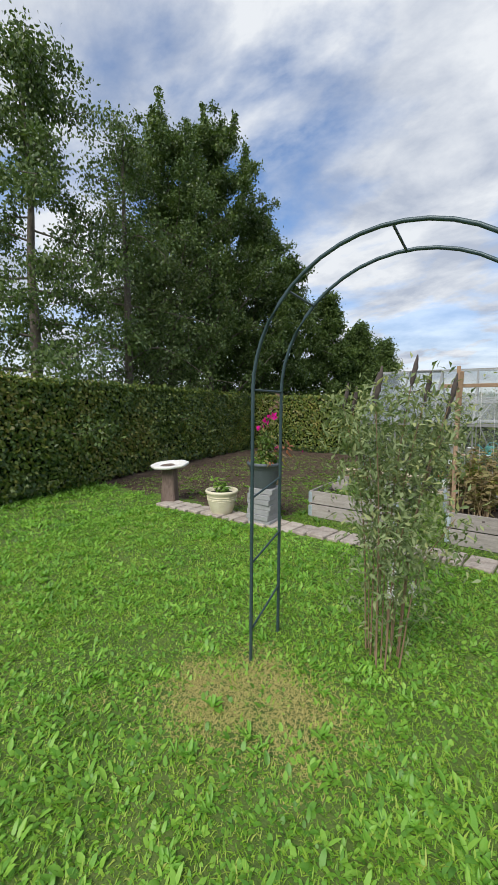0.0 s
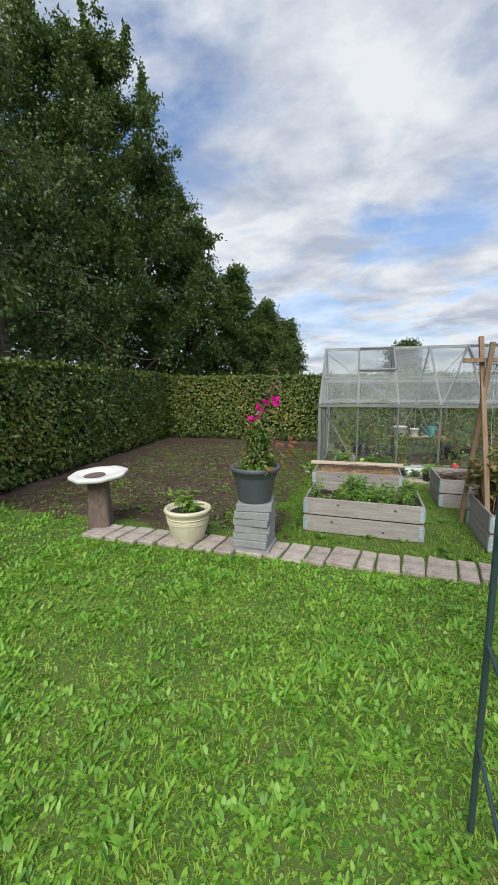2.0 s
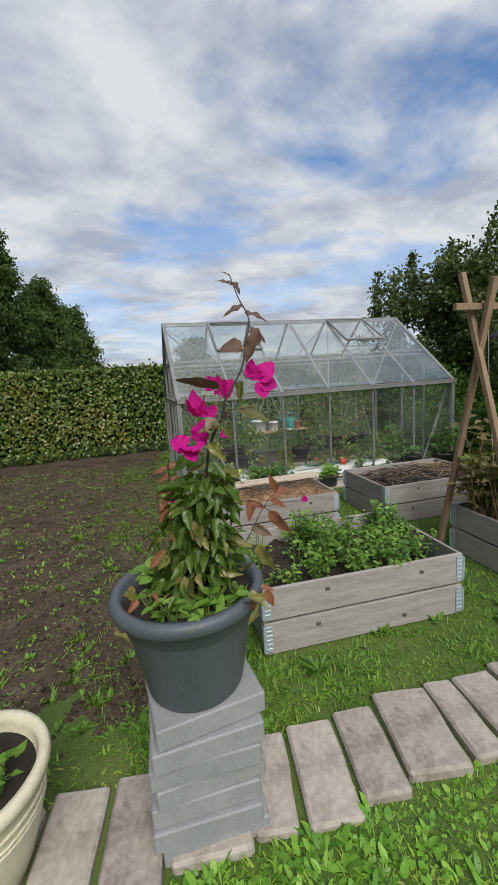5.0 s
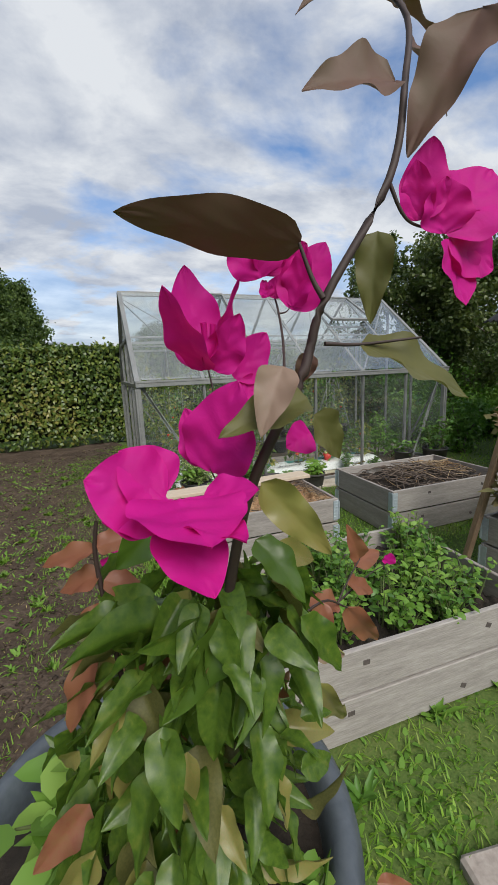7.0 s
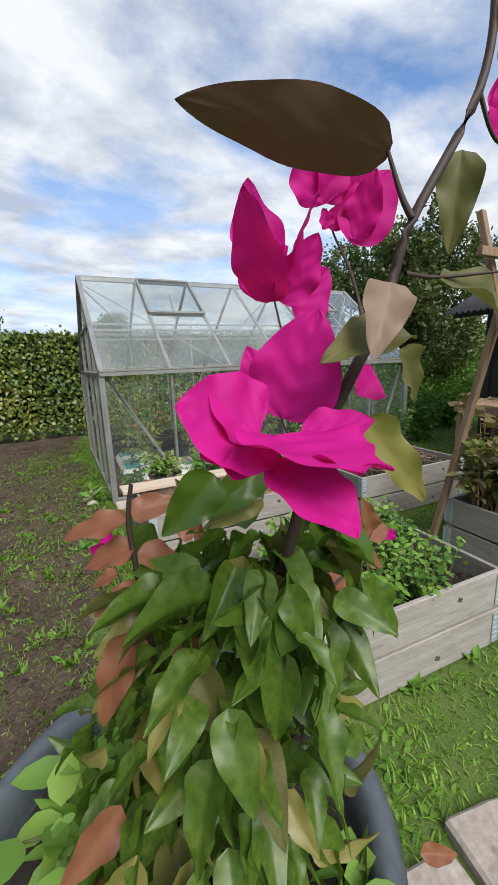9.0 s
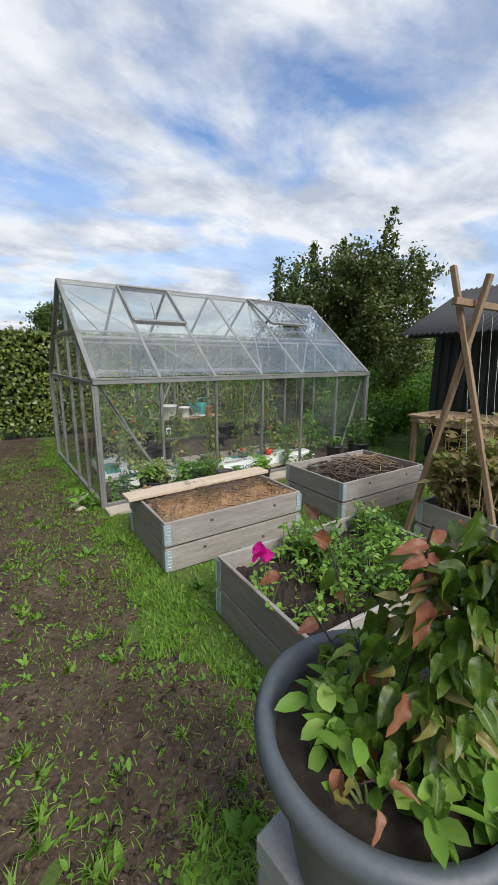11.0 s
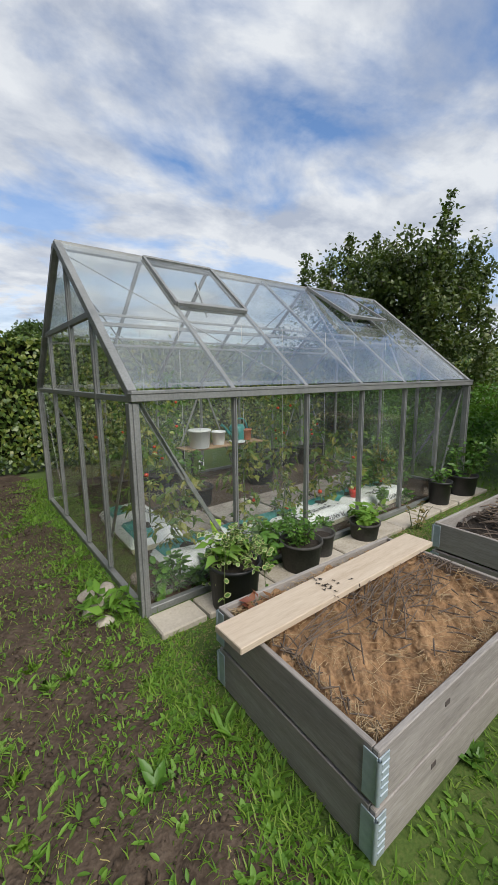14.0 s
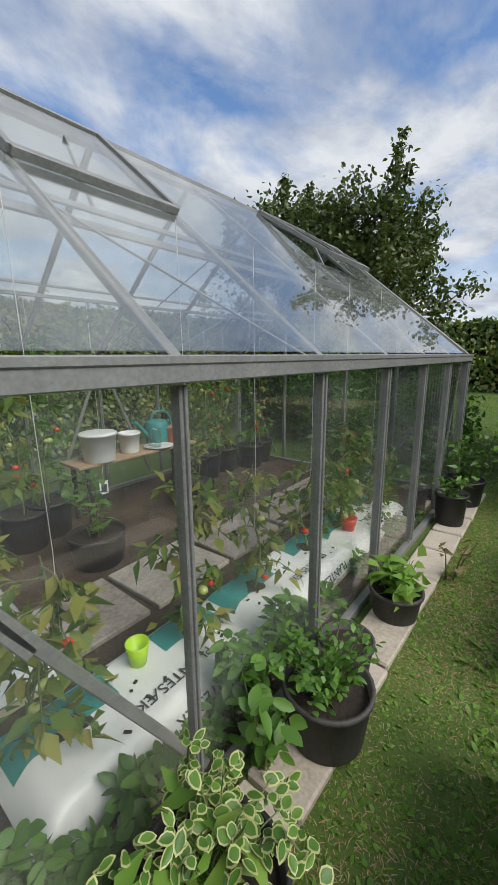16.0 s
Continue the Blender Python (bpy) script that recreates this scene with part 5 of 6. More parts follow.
# old path of stones at the lawn's edge
path = thing("edging_path", pose(0, 0, 0), "row of worn pinkish paving stones along the lawn", "path", kind="structure")
rr = np.random.default_rng(14)
x, i = -4.1, 0
while x < 3.2:
    w = (0.26, 0.15, 0.22, 0.19)[i % 4] * rr.uniform(0.92, 1.08)
    bm = boxm((w - 0.018, 0.36 * rr.uniform(0.94, 1.03), 0.07), Matrix(), 0.01)
    bmesh.ops.subdivide_edges(bm, edges=bm.edges[:], cuts=2, use_grid_fill=True)
    for v in bm.verts:
        v.co += 0.006 * noise.noise_vector(v.co * 9 + Vector((x, 0, 0)))
    ob = part("paving_stone", bm, PAVER, path)
    ob.matrix_local = pose(x + w / 2, 5.03 + rr.uniform(-0.012, 0.012), 0.002 + rr.uniform(-0.006, 0.006), rr.uniform(-1.5, 1.5), rr.uniform(-1.5, 1.5), -9 + rr.uniform(-3, 3))
    x += w + 0.006
    i += 1

# ---- buddleia on the lawn ----


def buddleia(m, seed):
    r = np.random.default_rng(seed)
    ob = thing("buddleia_bush", m, "grey-green buddleia bush with dried brown flower spikes", "bush")
    T, C, S = [], [], []
    for i in range(15):
        a = r.uniform(0, 6.28)
        rad = r.uniform(0.1, 0.46)
        h = r.uniform(1.05, 1.75) * (1 - 0.25 * rad) if i > 7 else r.uniform(1.5, 1.72)
        b = np.array((0.16 * rad * math.cos(a) * 2, 0.16 * rad * math.sin(a) * 2, 0))
        e = np.array((rad * math.cos(a), rad * math.sin(a), h))
        mid = (b + e) / 2 + np.array((-0.05 * math.cos(a), -0.05 * math.sin(a), 0.12))
        s = spline([b, mid, e], 6)
        T.append(tube(s, list(np.linspace(0.006, 0.0025, len(s))), 6))
        C += [(np.array(q), k / 12) for k, q in enumerate(s) if k > 1]
        if i < 8:
            S.append(e)
    part("stemwork", merge(T), POLE, ob)
    P = np.array([c for c, _ in C])
    wt = np.array([0.03 + f ** 1.4 for _, f in C])
    n = 5600
    O = P[r.choice(len(P), n, p=wt / wt.sum())] + r.normal(size=(n, 3)) * np.array((0.085, 0.085, 0.07))
    D = r.normal(size=(n, 3)) + np.array((0, 0, 0.1))
    part("foliage", leaves(O, D, r.normal(size=(n, 3)) * 0.5 + np.array((0, 0, 1)), r.uniform(0.032, 0.068, n), r.uniform(0.012, 0.022, n)), leafy("buddleia_leaf", [(0.1, 0.15, 0.055), (0.17, 0.23, 0.095), (0.27, 0.32, 0.16), (0.38, 0.4, 0.15)], 0.6, 0.25, 0.3, 2.0), ob)
    for e in S:
        z = np.linspace(0, 1, 8)
        me = lathe([(0.013 * math.sin(math.pi * (0.12 + 0.85 * q)) + 0.002, 0.17 * q) for q in z], 9)
        for v in me.vertices:
            v.co = Vector(e) + Vector((v.co.x * (1 + 0.5 * noise.noise(v.co * 90)) + 0.15 * v.co.z, v.co.y * (1 + 0.5 * noise.noise(v.co * 70)), v.co.z - 0.02))
        part("flower_spike", me, SPIKE, ob, "dried brown flower spike")
    for k in range(9):
        e = P[int(r.integers(len(P) // 2, len(P)))]
        m2 = 60
        part("white_flower", leaves(np.array(e) + r.normal(size=(m2, 3)) * np.array((0.012, 0.012, 0.03)), r.normal(size=(m2, 3)), r.normal(size=(m2, 3)), 0.012, 0.01), PETALWHITE, ob, "small white flower cluster")
    return ob


buddleia(pose(-0.27, 3.05, 0), 1300)

# ---- shed and its table ----
shed = thing("shed", pose(0, 0, 0), "dark stained wooden shed with black corrugated roof", "shed")
part("wall", boxm((2.1, 2.6, 1.9), pose(3.78, 6.6, 0.95), 0.0), SHEDWOOD, shed)
for i in range(20):
    part("board", boxm((0.022, 0.075, 1.86), pose(2.716, 5.36 + 0.13 * i, 0.95), 0.003), SHEDWOOD, shed)
for i in range(15):
    part("board", boxm((0.075, 0.022, 1.86), pose(2.8 + 0.14 * i, 7.912, 0.95), 0.003), SHEDWOOD, shed)


def sheet(flip):
    def f(X, Y):
        return 1.80 + (X - 2.15) * 0.47 + 0.014 * np.sin(Y * 2 * np.pi / 0.076) if not flip else 1.80 + (5.41 - X) * 0.47 + 0.014 * np.sin(Y * 2 * np.pi / 0.076)
    return f


for flip, xa, xb in ((False, 2.15, 3.78), (True, 3.78, 5.41)):
    me = field("roof", sheet(flip), 3, 420, xa, xb, 5.0, 8.13)
    ob = part("roof_sheet", me, ROOFING, shed)
    md = ob.modifiers.new("thick", "SOLIDIFY")
    md.thickness = 0.008
part("fascia", boxm((0.03, 3.0, 0.09), pose(2.32, 6.58, 1.8), 0.004), SHEDWOOD, shed)
table = thing("garden_table", pose(2.1, 6.95, 0), "weathered wooden work table beside the shed", "table")
for i in range(6):
    part("slat", boxm((0.125, 1.28, 0.028), pose(-0.335 + 0.134 * i, 0, 0.756), 0.004), TABLETOP, table)
part("apron", boxm((0.78, 1.2, 0.07), pose(0, 0, 0.706), 0.004), POLE, table)
for sx in (-1, 1):
    for sy in (-1, 1):
        part("leg", boxm((0.06, 0.06, 0.672), pose(sx * 0.34, sy * 0.55, 0.336), 0.005), POLE, table)

# ---- grass, weeds and clods ----
BLOCKS = [(-1.245, 6.02, 0.61, 0.41), (-1.298, 7.395, 0.61, 0.41), (0.35, 7.29, 0.61, 0.41), (0.5, 5.87, 0.61, 0.41), (-2.275, 5.03, 0.17, 0.17), (-2.97, 5.06, 0.13, 0.13), (0.025, 9.82, 2.0, 1.36), (-0.45, 5.03, 3.65, 0.17), (3.78, 6.6, 1.1, 1.35), (0.0, 8.335, 1.98, 0.1), (-4.08, 5.16, 0.1, 0.1)]


def scatter(n, x0, x1, y0, y1, r, soil=False, thin=0.13):
    x, y = r.uniform(x0, x1, n), r.uniform(y0, y1, n)
    keep = np.ones(n, bool)
    for cx, cy, hx, hy in BLOCKS:
        inside = (np.abs(x - cx) < hx) & (np.abs(y - cy) < hy)
        if hy == 0.17 and hx > 3:
            inside &= r.uniform(0, 1, n) > thin
        keep &= ~inside
    if not soil:
        keep &= ~((x > -7.2) & (x < -2.36 + 0.14 * np.sin(3 * y)) & (y > 5.5 + 0.1 * np.sin(4 * x)) & (y < 12.9))
    return x[keep], y[keep]


def patch(x, y):
    """Worn straw-coloured spots in the lawn."""
    return np.exp(-((x + 0.98) ** 2 + (y - 2.2) ** 2) / 0.05) + np.exp(-((x + 0.55) ** 2 + (y - 2.32) ** 2) / 0.06) + 0.8 * np.exp(-((x + 0.76) ** 2 + (y - 2.36) ** 2) / 0.05) + 0.7 * np.clip(wobble(x, y, 1.6) - 0.28, 0, 1)


def blades(name, n, box4, ln, wd, mat, seed, label, up=0.9, shape=BLADE, dry=None, soil=False, clump=0.0):
    """Many blades or leaves over a stretch; clump gathers them into plants of that radius."""
    r = np.random.default_rng(seed)
    if clump:
        cx, cy = scatter(max(1, n // 9), *box4, r, soil)
        k = r.integers(0, len(cx), n)
        vigour = r.uniform(0.55, 1.45, len(cx))[k]
        off = r.normal(size=(n, 2)) * clump * vigour[:, None]
        x, y = cx[k] + off[:, 0], cy[k] + off[:, 1]
        out_a = np.arctan2(off[:, 1], off[:, 0]) + 0.5 * r.normal(size=n)
        ok = np.ones(n, bool)
        for bx, by, hx, hy in BLOCKS:
            ok &= ~((np.abs(x - bx) < hx) & (np.abs(y - by) < hy))
    else:
        x, y = scatter(n, *box4, r, soil)
        vigour, out_a, ok = np.ones(len(x)), r.uniform(0, 6.28, len(x)), np.ones(len(x), bool)
    if dry is not None:
        ok &= r.uniform(0, 1, len(x)) < (patch(x, y) if dry else 1 - 0.8 * np.clip(patch(x, y), 0, 1))
    if not soil:
        ok &= r.uniform(0, 1, len(x)) < 0.92 + 0.35 * wobble(x + 2, y, 3.1)
    x, y, a, vigour = x[ok], y[ok], out_a[ok], vigour[ok]
    m = len(x)
    u = up * r.uniform(0.25, 2.2, m)
    D = np.stack([np.cos(a), np.sin(a), u], 1)
    N = np.stack([-np.cos(a) * u, -np.sin(a) * u, 1 + 0 * a], 1)
    z = soil_z(x, y) if soil else 0 * x
    vig = (0.78 + 0.3 * wobble(x, y, 1.1) + 0.18 * wobble(y, x, 4.3)) * vigour
    O = np.stack([x, y, z - 0.002], 1)
    return tagged(part(name, leaves(O, D, N, ln * r.uniform(0.5, 1.35, m) * vig, wd * r.uniform(0.7, 1.3, m) * np.sqrt(vigour), shape), mat), label, name.replace("_", " "), kind="stuff")


NEAR = (-4.2, 1.6, 0.6, 4.9)
blades("grass", 150000, NEAR, 0.036, 0.0042, LAWN, 1401, "short green lawn grass", dry=False)
blades("grass", 60000, (-6.5, 4.0, 0.4, 5.4), 0.046, 0.009, LAWN, 1402, "short green lawn grass", dry=False)
blades("grass", 34000, (-2.45, 2.8, 5.15, 7.9), 0.06, 0.0055, GRASS, 1403, "grass between the raised beds")
blades("grass", 30000, (1.9, 12.0, 4.0, 13.0), 0.07, 0.012, GRASS, 1404, "lawn grass beyond the beds")
blades("grass", 19000, (-2.55, -1.85, 5.2, 12.3), 0.06, 0.006, GRASS, 1405, "grass strip beside the soil")
blades("grass", 16000, (-13.0, 12.0, -10.0, 0.0), 0.07, 0.016, GRASS, 1406, "lawn grass")
blades("lawn_weeds", 36000, NEAR, 0.046, 0.017, LAWNWEED, 1411, "broad-leaved weeds in the lawn", 0.55, HEXLEAF, dry=False, clump=0.035)
blades("lawn_weeds", 16000, (-6.4, -4.0, 0.6, 5.4), 0.05, 0.019, LAWNWEED, 1412, "broad-leaved weeds in the lawn", 0.6, HEXLEAF, clump=0.04)
blades("lawn_weeds", 6000, NEAR, 0.054, 0.02, LAWNWEED, 1424, "large broad-leaved weeds in the lawn", 0.7, OVAL, dry=False, clump=0.045)
blades("clover", 44000, NEAR, 0.02, 0.016, LAWNWEED, 1413, "small clover leaves in the lawn", 0.3, HEXLEAF, dry=False, clump=0.06)
blades("dry_grass", 26000, (-2.4, 1.2, 0.6, 4.6), 0.05, 0.0045, DRYGRASS, 1414, "straw-coloured worn grass", 0.35, BLADE, dry=True)
blades("strip_weeds", 7500, (-2.5, 2.6, 5.2, 7.9), 0.042, 0.016, WEED, 1415, "broad-leaved weeds between the beds", 0.55, HEXLEAF, clump=0.045)
blades("grass", 9000, (-2.2, 2.8, 7.8, 8.3), 0.034, 0.003, GRASS, 1431, "thin mossy grass before the greenhouse")
blades("moss_weeds", 2600, (-2.2, 2.8, 7.8, 8.3), 0.03, 0.014, WEED, 1432, "small weeds in the mossy grass", 0.4, HEXLEAF)
blades("strip_weeds", 4200, (-2.6, -1.95, 5.3, 11.8), 0.042, 0.016, WEED, 1416, "broad-leaved weeds beside the soil", 0.5, OVAL, clump=0.045)
blades("edge_weeds", 3400, (-3.1, -2.0, 5.4, 11.0), 0.034, 0.013, WEED, 1419, "scattered weeds at the edge of the soil", 0.5, OVAL, soil=True, clump=0.05)
blades("seedlings", 6500, (-6.0, -3.0, 5.5, 11.5), 0.036, 0.014, LIMELEAF, 1423, "patches of small seedlings on the soil", 0.5, OVAL, soil=True, clump=0.1)
blades("edge_grass", 6500, (-2.8, -1.95, 5.4, 11.5), 0.05, 0.004, GRASS, 1421, "thin grass at the edge of the soil", 1.0, BLADE, soil=True)
blades("dry_grass", 34000, (-2.0, 2.4, 7.75, 8.3), 0.042, 0.0026, STRAW, 1417, "dry clippings in the grass", 0.12, BLADE)
blades("dry_grass", 30000, (-1.5, -0.1, 1.8, 2.8), 0.045, 0.0045, DRYGRASS, 1422, "straw-coloured worn grass under the arch", 0.3, BLADE, dry=True)
blades("soil_litter", 16000, (-6.1, -2.1, 5.5, 12.1), 0.04, 0.003, DRYGRASS, 1418, "pale straw bits and roots on the soil", 0.06, BLADE, soil=True)


def clods(n, seed):
    r = np.random.default_rng(seed)
    base = np.array([(1, 0, 0), (-1, 0, 0), (0, 1, 0), (0, -1, 0), (0, 0, 1), (0, 0, -1)], float)
    F = np.array([(0, 2, 4), (2, 1, 4), (1, 3, 4), (3, 0, 4), (2, 0, 5), (1, 2, 5), (3, 1, 5), (0, 3, 5)])
    x, y = r.uniform(-6.1, -2.12, n), 5.5 + 6.6 * r.uniform(0, 1, n) ** 1.4
    s = 0.004 + 0.013 * r.uniform(0, 1, n) ** 4
    V = base[None] * s[:, None, None] * r.uniform(0.5, 1.4, (n, 6, 1)) * np.array((1, 1, 0.7)) + r.normal(size=(n, 6, 3)) * s[:, None, None] * 0.25
    V += np.stack([x, y, soil_z(x, y) + s * 0.3], 1)[:, None]
    FF = (np.arange(n) * 6)[:, None, None] + F[None]
    return tri_mesh("clods", V.reshape(-1, 3), FF.reshape(-1, 3))


tagged(part("clods", clods(19000, 1420), CLOD), "dry clods and pebbles of dug soil", "clods", kind="stuff")
r = np.random.default_rng(1430)
for i in range(300):
    x, y = r.uniform(-6.0, -2.2), 5.5 + 5.5 * r.uniform(0, 1) ** 1.5
    if i % 3 == 0:
        x = -2.6 + 0.28 * r.normal()
    if i % 4 == 1:
        x, y = -4.2 + 0.9 * r.normal(), 8.2 + 0.8 * r.normal()
    if i % 12 == 2:
        x, y = -3.5 + 0.5 * r.normal(), 5.7 + 0.2 * abs(r.normal())
    z = float(soil_z(np.array(x), np.array(y)))
    if i % 2:
        ob = rosette((0, 0, 0), int(r.integers(6, 14)), r.uniform(0.02, 0.048), r.uniform(0.01, 0.018), (WEED, LIMELEAF, WEED)[i % 3], r, 0.7, None, "weed", OVAL, 0.02)
    else:
        ob = rosette((0, 0, 0), int(r.integers(14, 34)), r.uniform(0.035, 0.07), r.uniform(0.002, 0.004), (GRASS, LIMELEAF)[i % 4 // 2], r, 1.3, None, "grass_tuft", BLADE, 0.035)
    ob.matrix_world = pose(x, y, z)
    tagged(ob, "small green weed seedling in the soil" if i % 2 else "tuft of fine green grass in the soil", "weed" if i % 2 else "grass tuft", group="weeds in the soil")
for i in range(44):
    x, y = scatter(1, -2.5, 2.2, 5.25, 7.7, r)
    if len(x):
        ob = rosette((0, 0, 0), int(r.integers(8, 15)), r.uniform(0.05, 0.1), r.uniform(0.02, 0.034), (WEED, GREEN)[i % 2], r, 0.8, None, "weed", OVAL, 0.03)
        ob.matrix_world = pose(float(x[0]), float(y[0]), 0)
        tagged(ob, "broad green dock weed in the grass", "weed", group="weeds in the grass")
for i in range(170):
    x, y = scatter(1, -3.6, 1.3, 1.2, 4.8, r)
    if len(x):
        ob = rosette((0, 0, 0), int(r.integers(7, 14)), r.uniform(0.035, 0.065), r.uniform(0.012, 0.02), LAWNWEED, r, 0.8, None, "weed", OVAL, 0.03)
        ob.matrix_world = pose(float(x[0]), float(y[0]), 0.005)
        tagged(ob, "dandelion-like leaf rosette in the lawn", "weed", group="weeds in the lawn")
# tall edge growth at the foot of the hedge
blades("hedge_bottom_weeds", 2200, (-6.5, -5.6, 3.2, 12.0), 0.12, 0.04, WEED, 1440, "weeds and fallen leaves at the hedge foot", 0.7, LEAF, soil=False)

# ---- bougainvillea in the grey planter ----


def blade_mesh(L, W, curl, fold, wave, nu=10, nv=7, heart=0.0, seed=0):
    """A leaf or bract as a fine curved sheet with a midrib, veins and wavy edge; x runs from base to tip."""
    V = []
    for i in range(nu + 1):
        u = i / nu
        w = (math.sin(math.pi * u ** 0.62) ** 0.75 * (1 - 0.22 * u) if not heart else max(u, 0.003) ** 0.42 * max(1 - u, 0.0) ** 0.82 * 2.2) + 0.015
        for j in range(-nv, nv + 1):
            v = j / nv
            y = v * w * W / 2
            z = fold * abs(v) ** 1.2 * w * W / 2 - curl * L * u * u + 0.012 * L * math.sin(9 * u + 3 * v + seed) * abs(v) * wave + wave * 0.05 * L * math.sin(14 * u + seed + 2 * math.copysign(1, v)) * abs(v) ** 2 * w
            z += (0.013 if heart else 0.008) * W * math.cos(2 * math.pi * 4 * (u - 0.35 * abs(v))) * (1 - abs(v))
            V.append((u * L, y, z))
    m = 2 * nv + 1
    F = [(i * m + j, i * m + j + 1, (i + 1) * m + j + 1, (i + 1) * m + j) for i in range(nu) for j in range(m - 1)]
    return smooth(tri_mesh("leaf", V, F))


def aim(base, tip, normal):
    x = (Vector(tip) - Vector(base)).normalized()
    n = Vector(normal)
    y = n.cross(x).normalized()
    z = x.cross(y)
    mm = Matrix((x, y, z)).transposed().to_4x4()
    mm.translation = base
    return mm


bg_ = thing("bougainvillea", pose(0, 0, 0), "bougainvillea with bright magenta bracts and bronze leaves in the planter", "flowering plant")
main = spline([(-2.255, 5.05, 0.77), (-2.215, 4.99, 0.98), (-2.192, 4.93, 1.207), (-2.18, 4.91, 1.278), (-2.149, 4.9, 1.342), (-2.14, 4.9, 1.366), (-2.131, 4.896, 1.396), (-2.085, 4.893, 1.469), (-2.068, 4.9, 1.53), (-2.045, 4.93, 1.6), (-2.055, 4.99, 1.67), (-2.06, 5.05, 1.745)], 6)
part("stem", tube(main, list(np.linspace(0.0048, 0.0014, len(main))), 9), STEM, bg_)
for pts, r0 in (
    ([(-2.27, 5.04, 0.77), (-2.283, 5.02, 0.92), (-2.281, 5.005, 1.04), (-2.29, 5.0, 1.164), (-2.292, 5.0, 1.208), (-2.288, 4.997, 1.235)], 0.0032),
    ([(-2.24, 5.04, 0.775), (-2.16, 4.99, 0.98), (-2.122, 5.0, 1.065), (-2.04, 5.05, 1.06), (-1.967, 5.1, 1.0)], 0.0026),
    ([(-2.133, 4.895, 1.396), (-2.139, 4.898, 1.408), (-2.146, 4.902, 1.43)], 0.0022),
    ([(-2.16, 4.9, 1.33), (-2.145, 4.93, 1.37), (-2.135, 4.962, 1.406), (-2.145, 4.958, 1.42)], 0.0012),
    ([(-2.137, 4.955, 1.395), (-2.131, 4.953, 1.396), (-2.127, 4.952, 1.4)], 0.0008),
    ([(-2.183, 4.912, 1.27), (-2.195, 4.925, 1.31), (-2.201, 4.937, 1.356)], 0.0012),
    ([(-2.183, 4.912, 1.262), (-2.2, 4.92, 1.27), (-2.208, 4.921, 1.287)], 0.001),
    ([(-2.185, 4.915, 1.25), (-2.215, 4.905, 1.262), (-2.24, 4.872, 1.281)], 0.0014),
    ([(-2.127, 4.903, 1.368), (-2.1, 4.9, 1.367), (-2.06, 4.885, 1.37)], 0.0016),
    ([(-2.085, 4.893, 1.469), (-2.075, 4.891, 1.45), (-2.063, 4.89, 1.443), (-2.04, 4.886, 1.44)], 0.0014),
    ([(-2.24, 5.04, 0.775), (-2.09, 5.05, 0.9), (-1.99, 5.09, 1.02), (-1.93, 5.12, 1.06)], 0.0022),
    ([(-1.99, 5.09, 1.02), (-1.88, 5.16, 1.0), (-1.79, 5.217, 0.972)], 0.0014),
    ([(-2.25, 5.08, 0.775), (-2.26, 5.22, 0.9), (-2.27, 5.33, 0.96), (-2.28, 5.43, 0.985)], 0.0024),
    ([(-2.24, 5.08, 0.775), (-2.19, 5.22, 0.92), (-2.14, 5.33, 1.02), (-2.11, 5.4, 1.06)], 0.0024),
    ([(-2.28, 5.05, 0.775), (-2.36, 5.0, 0.83), (-2.42, 4.99, 0.87)], 0.0025),
    ([(-2.25, 5.0, 0.775), (-2.15, 4.9, 0.82), (-2.1, 4.84, 0.84)], 0.0025),
):
    sp = spline(pts, 5)
    part("twig", tube(sp, list(np.linspace(r0, r0 * 0.5, len(sp))), 7), STEM, bg_)

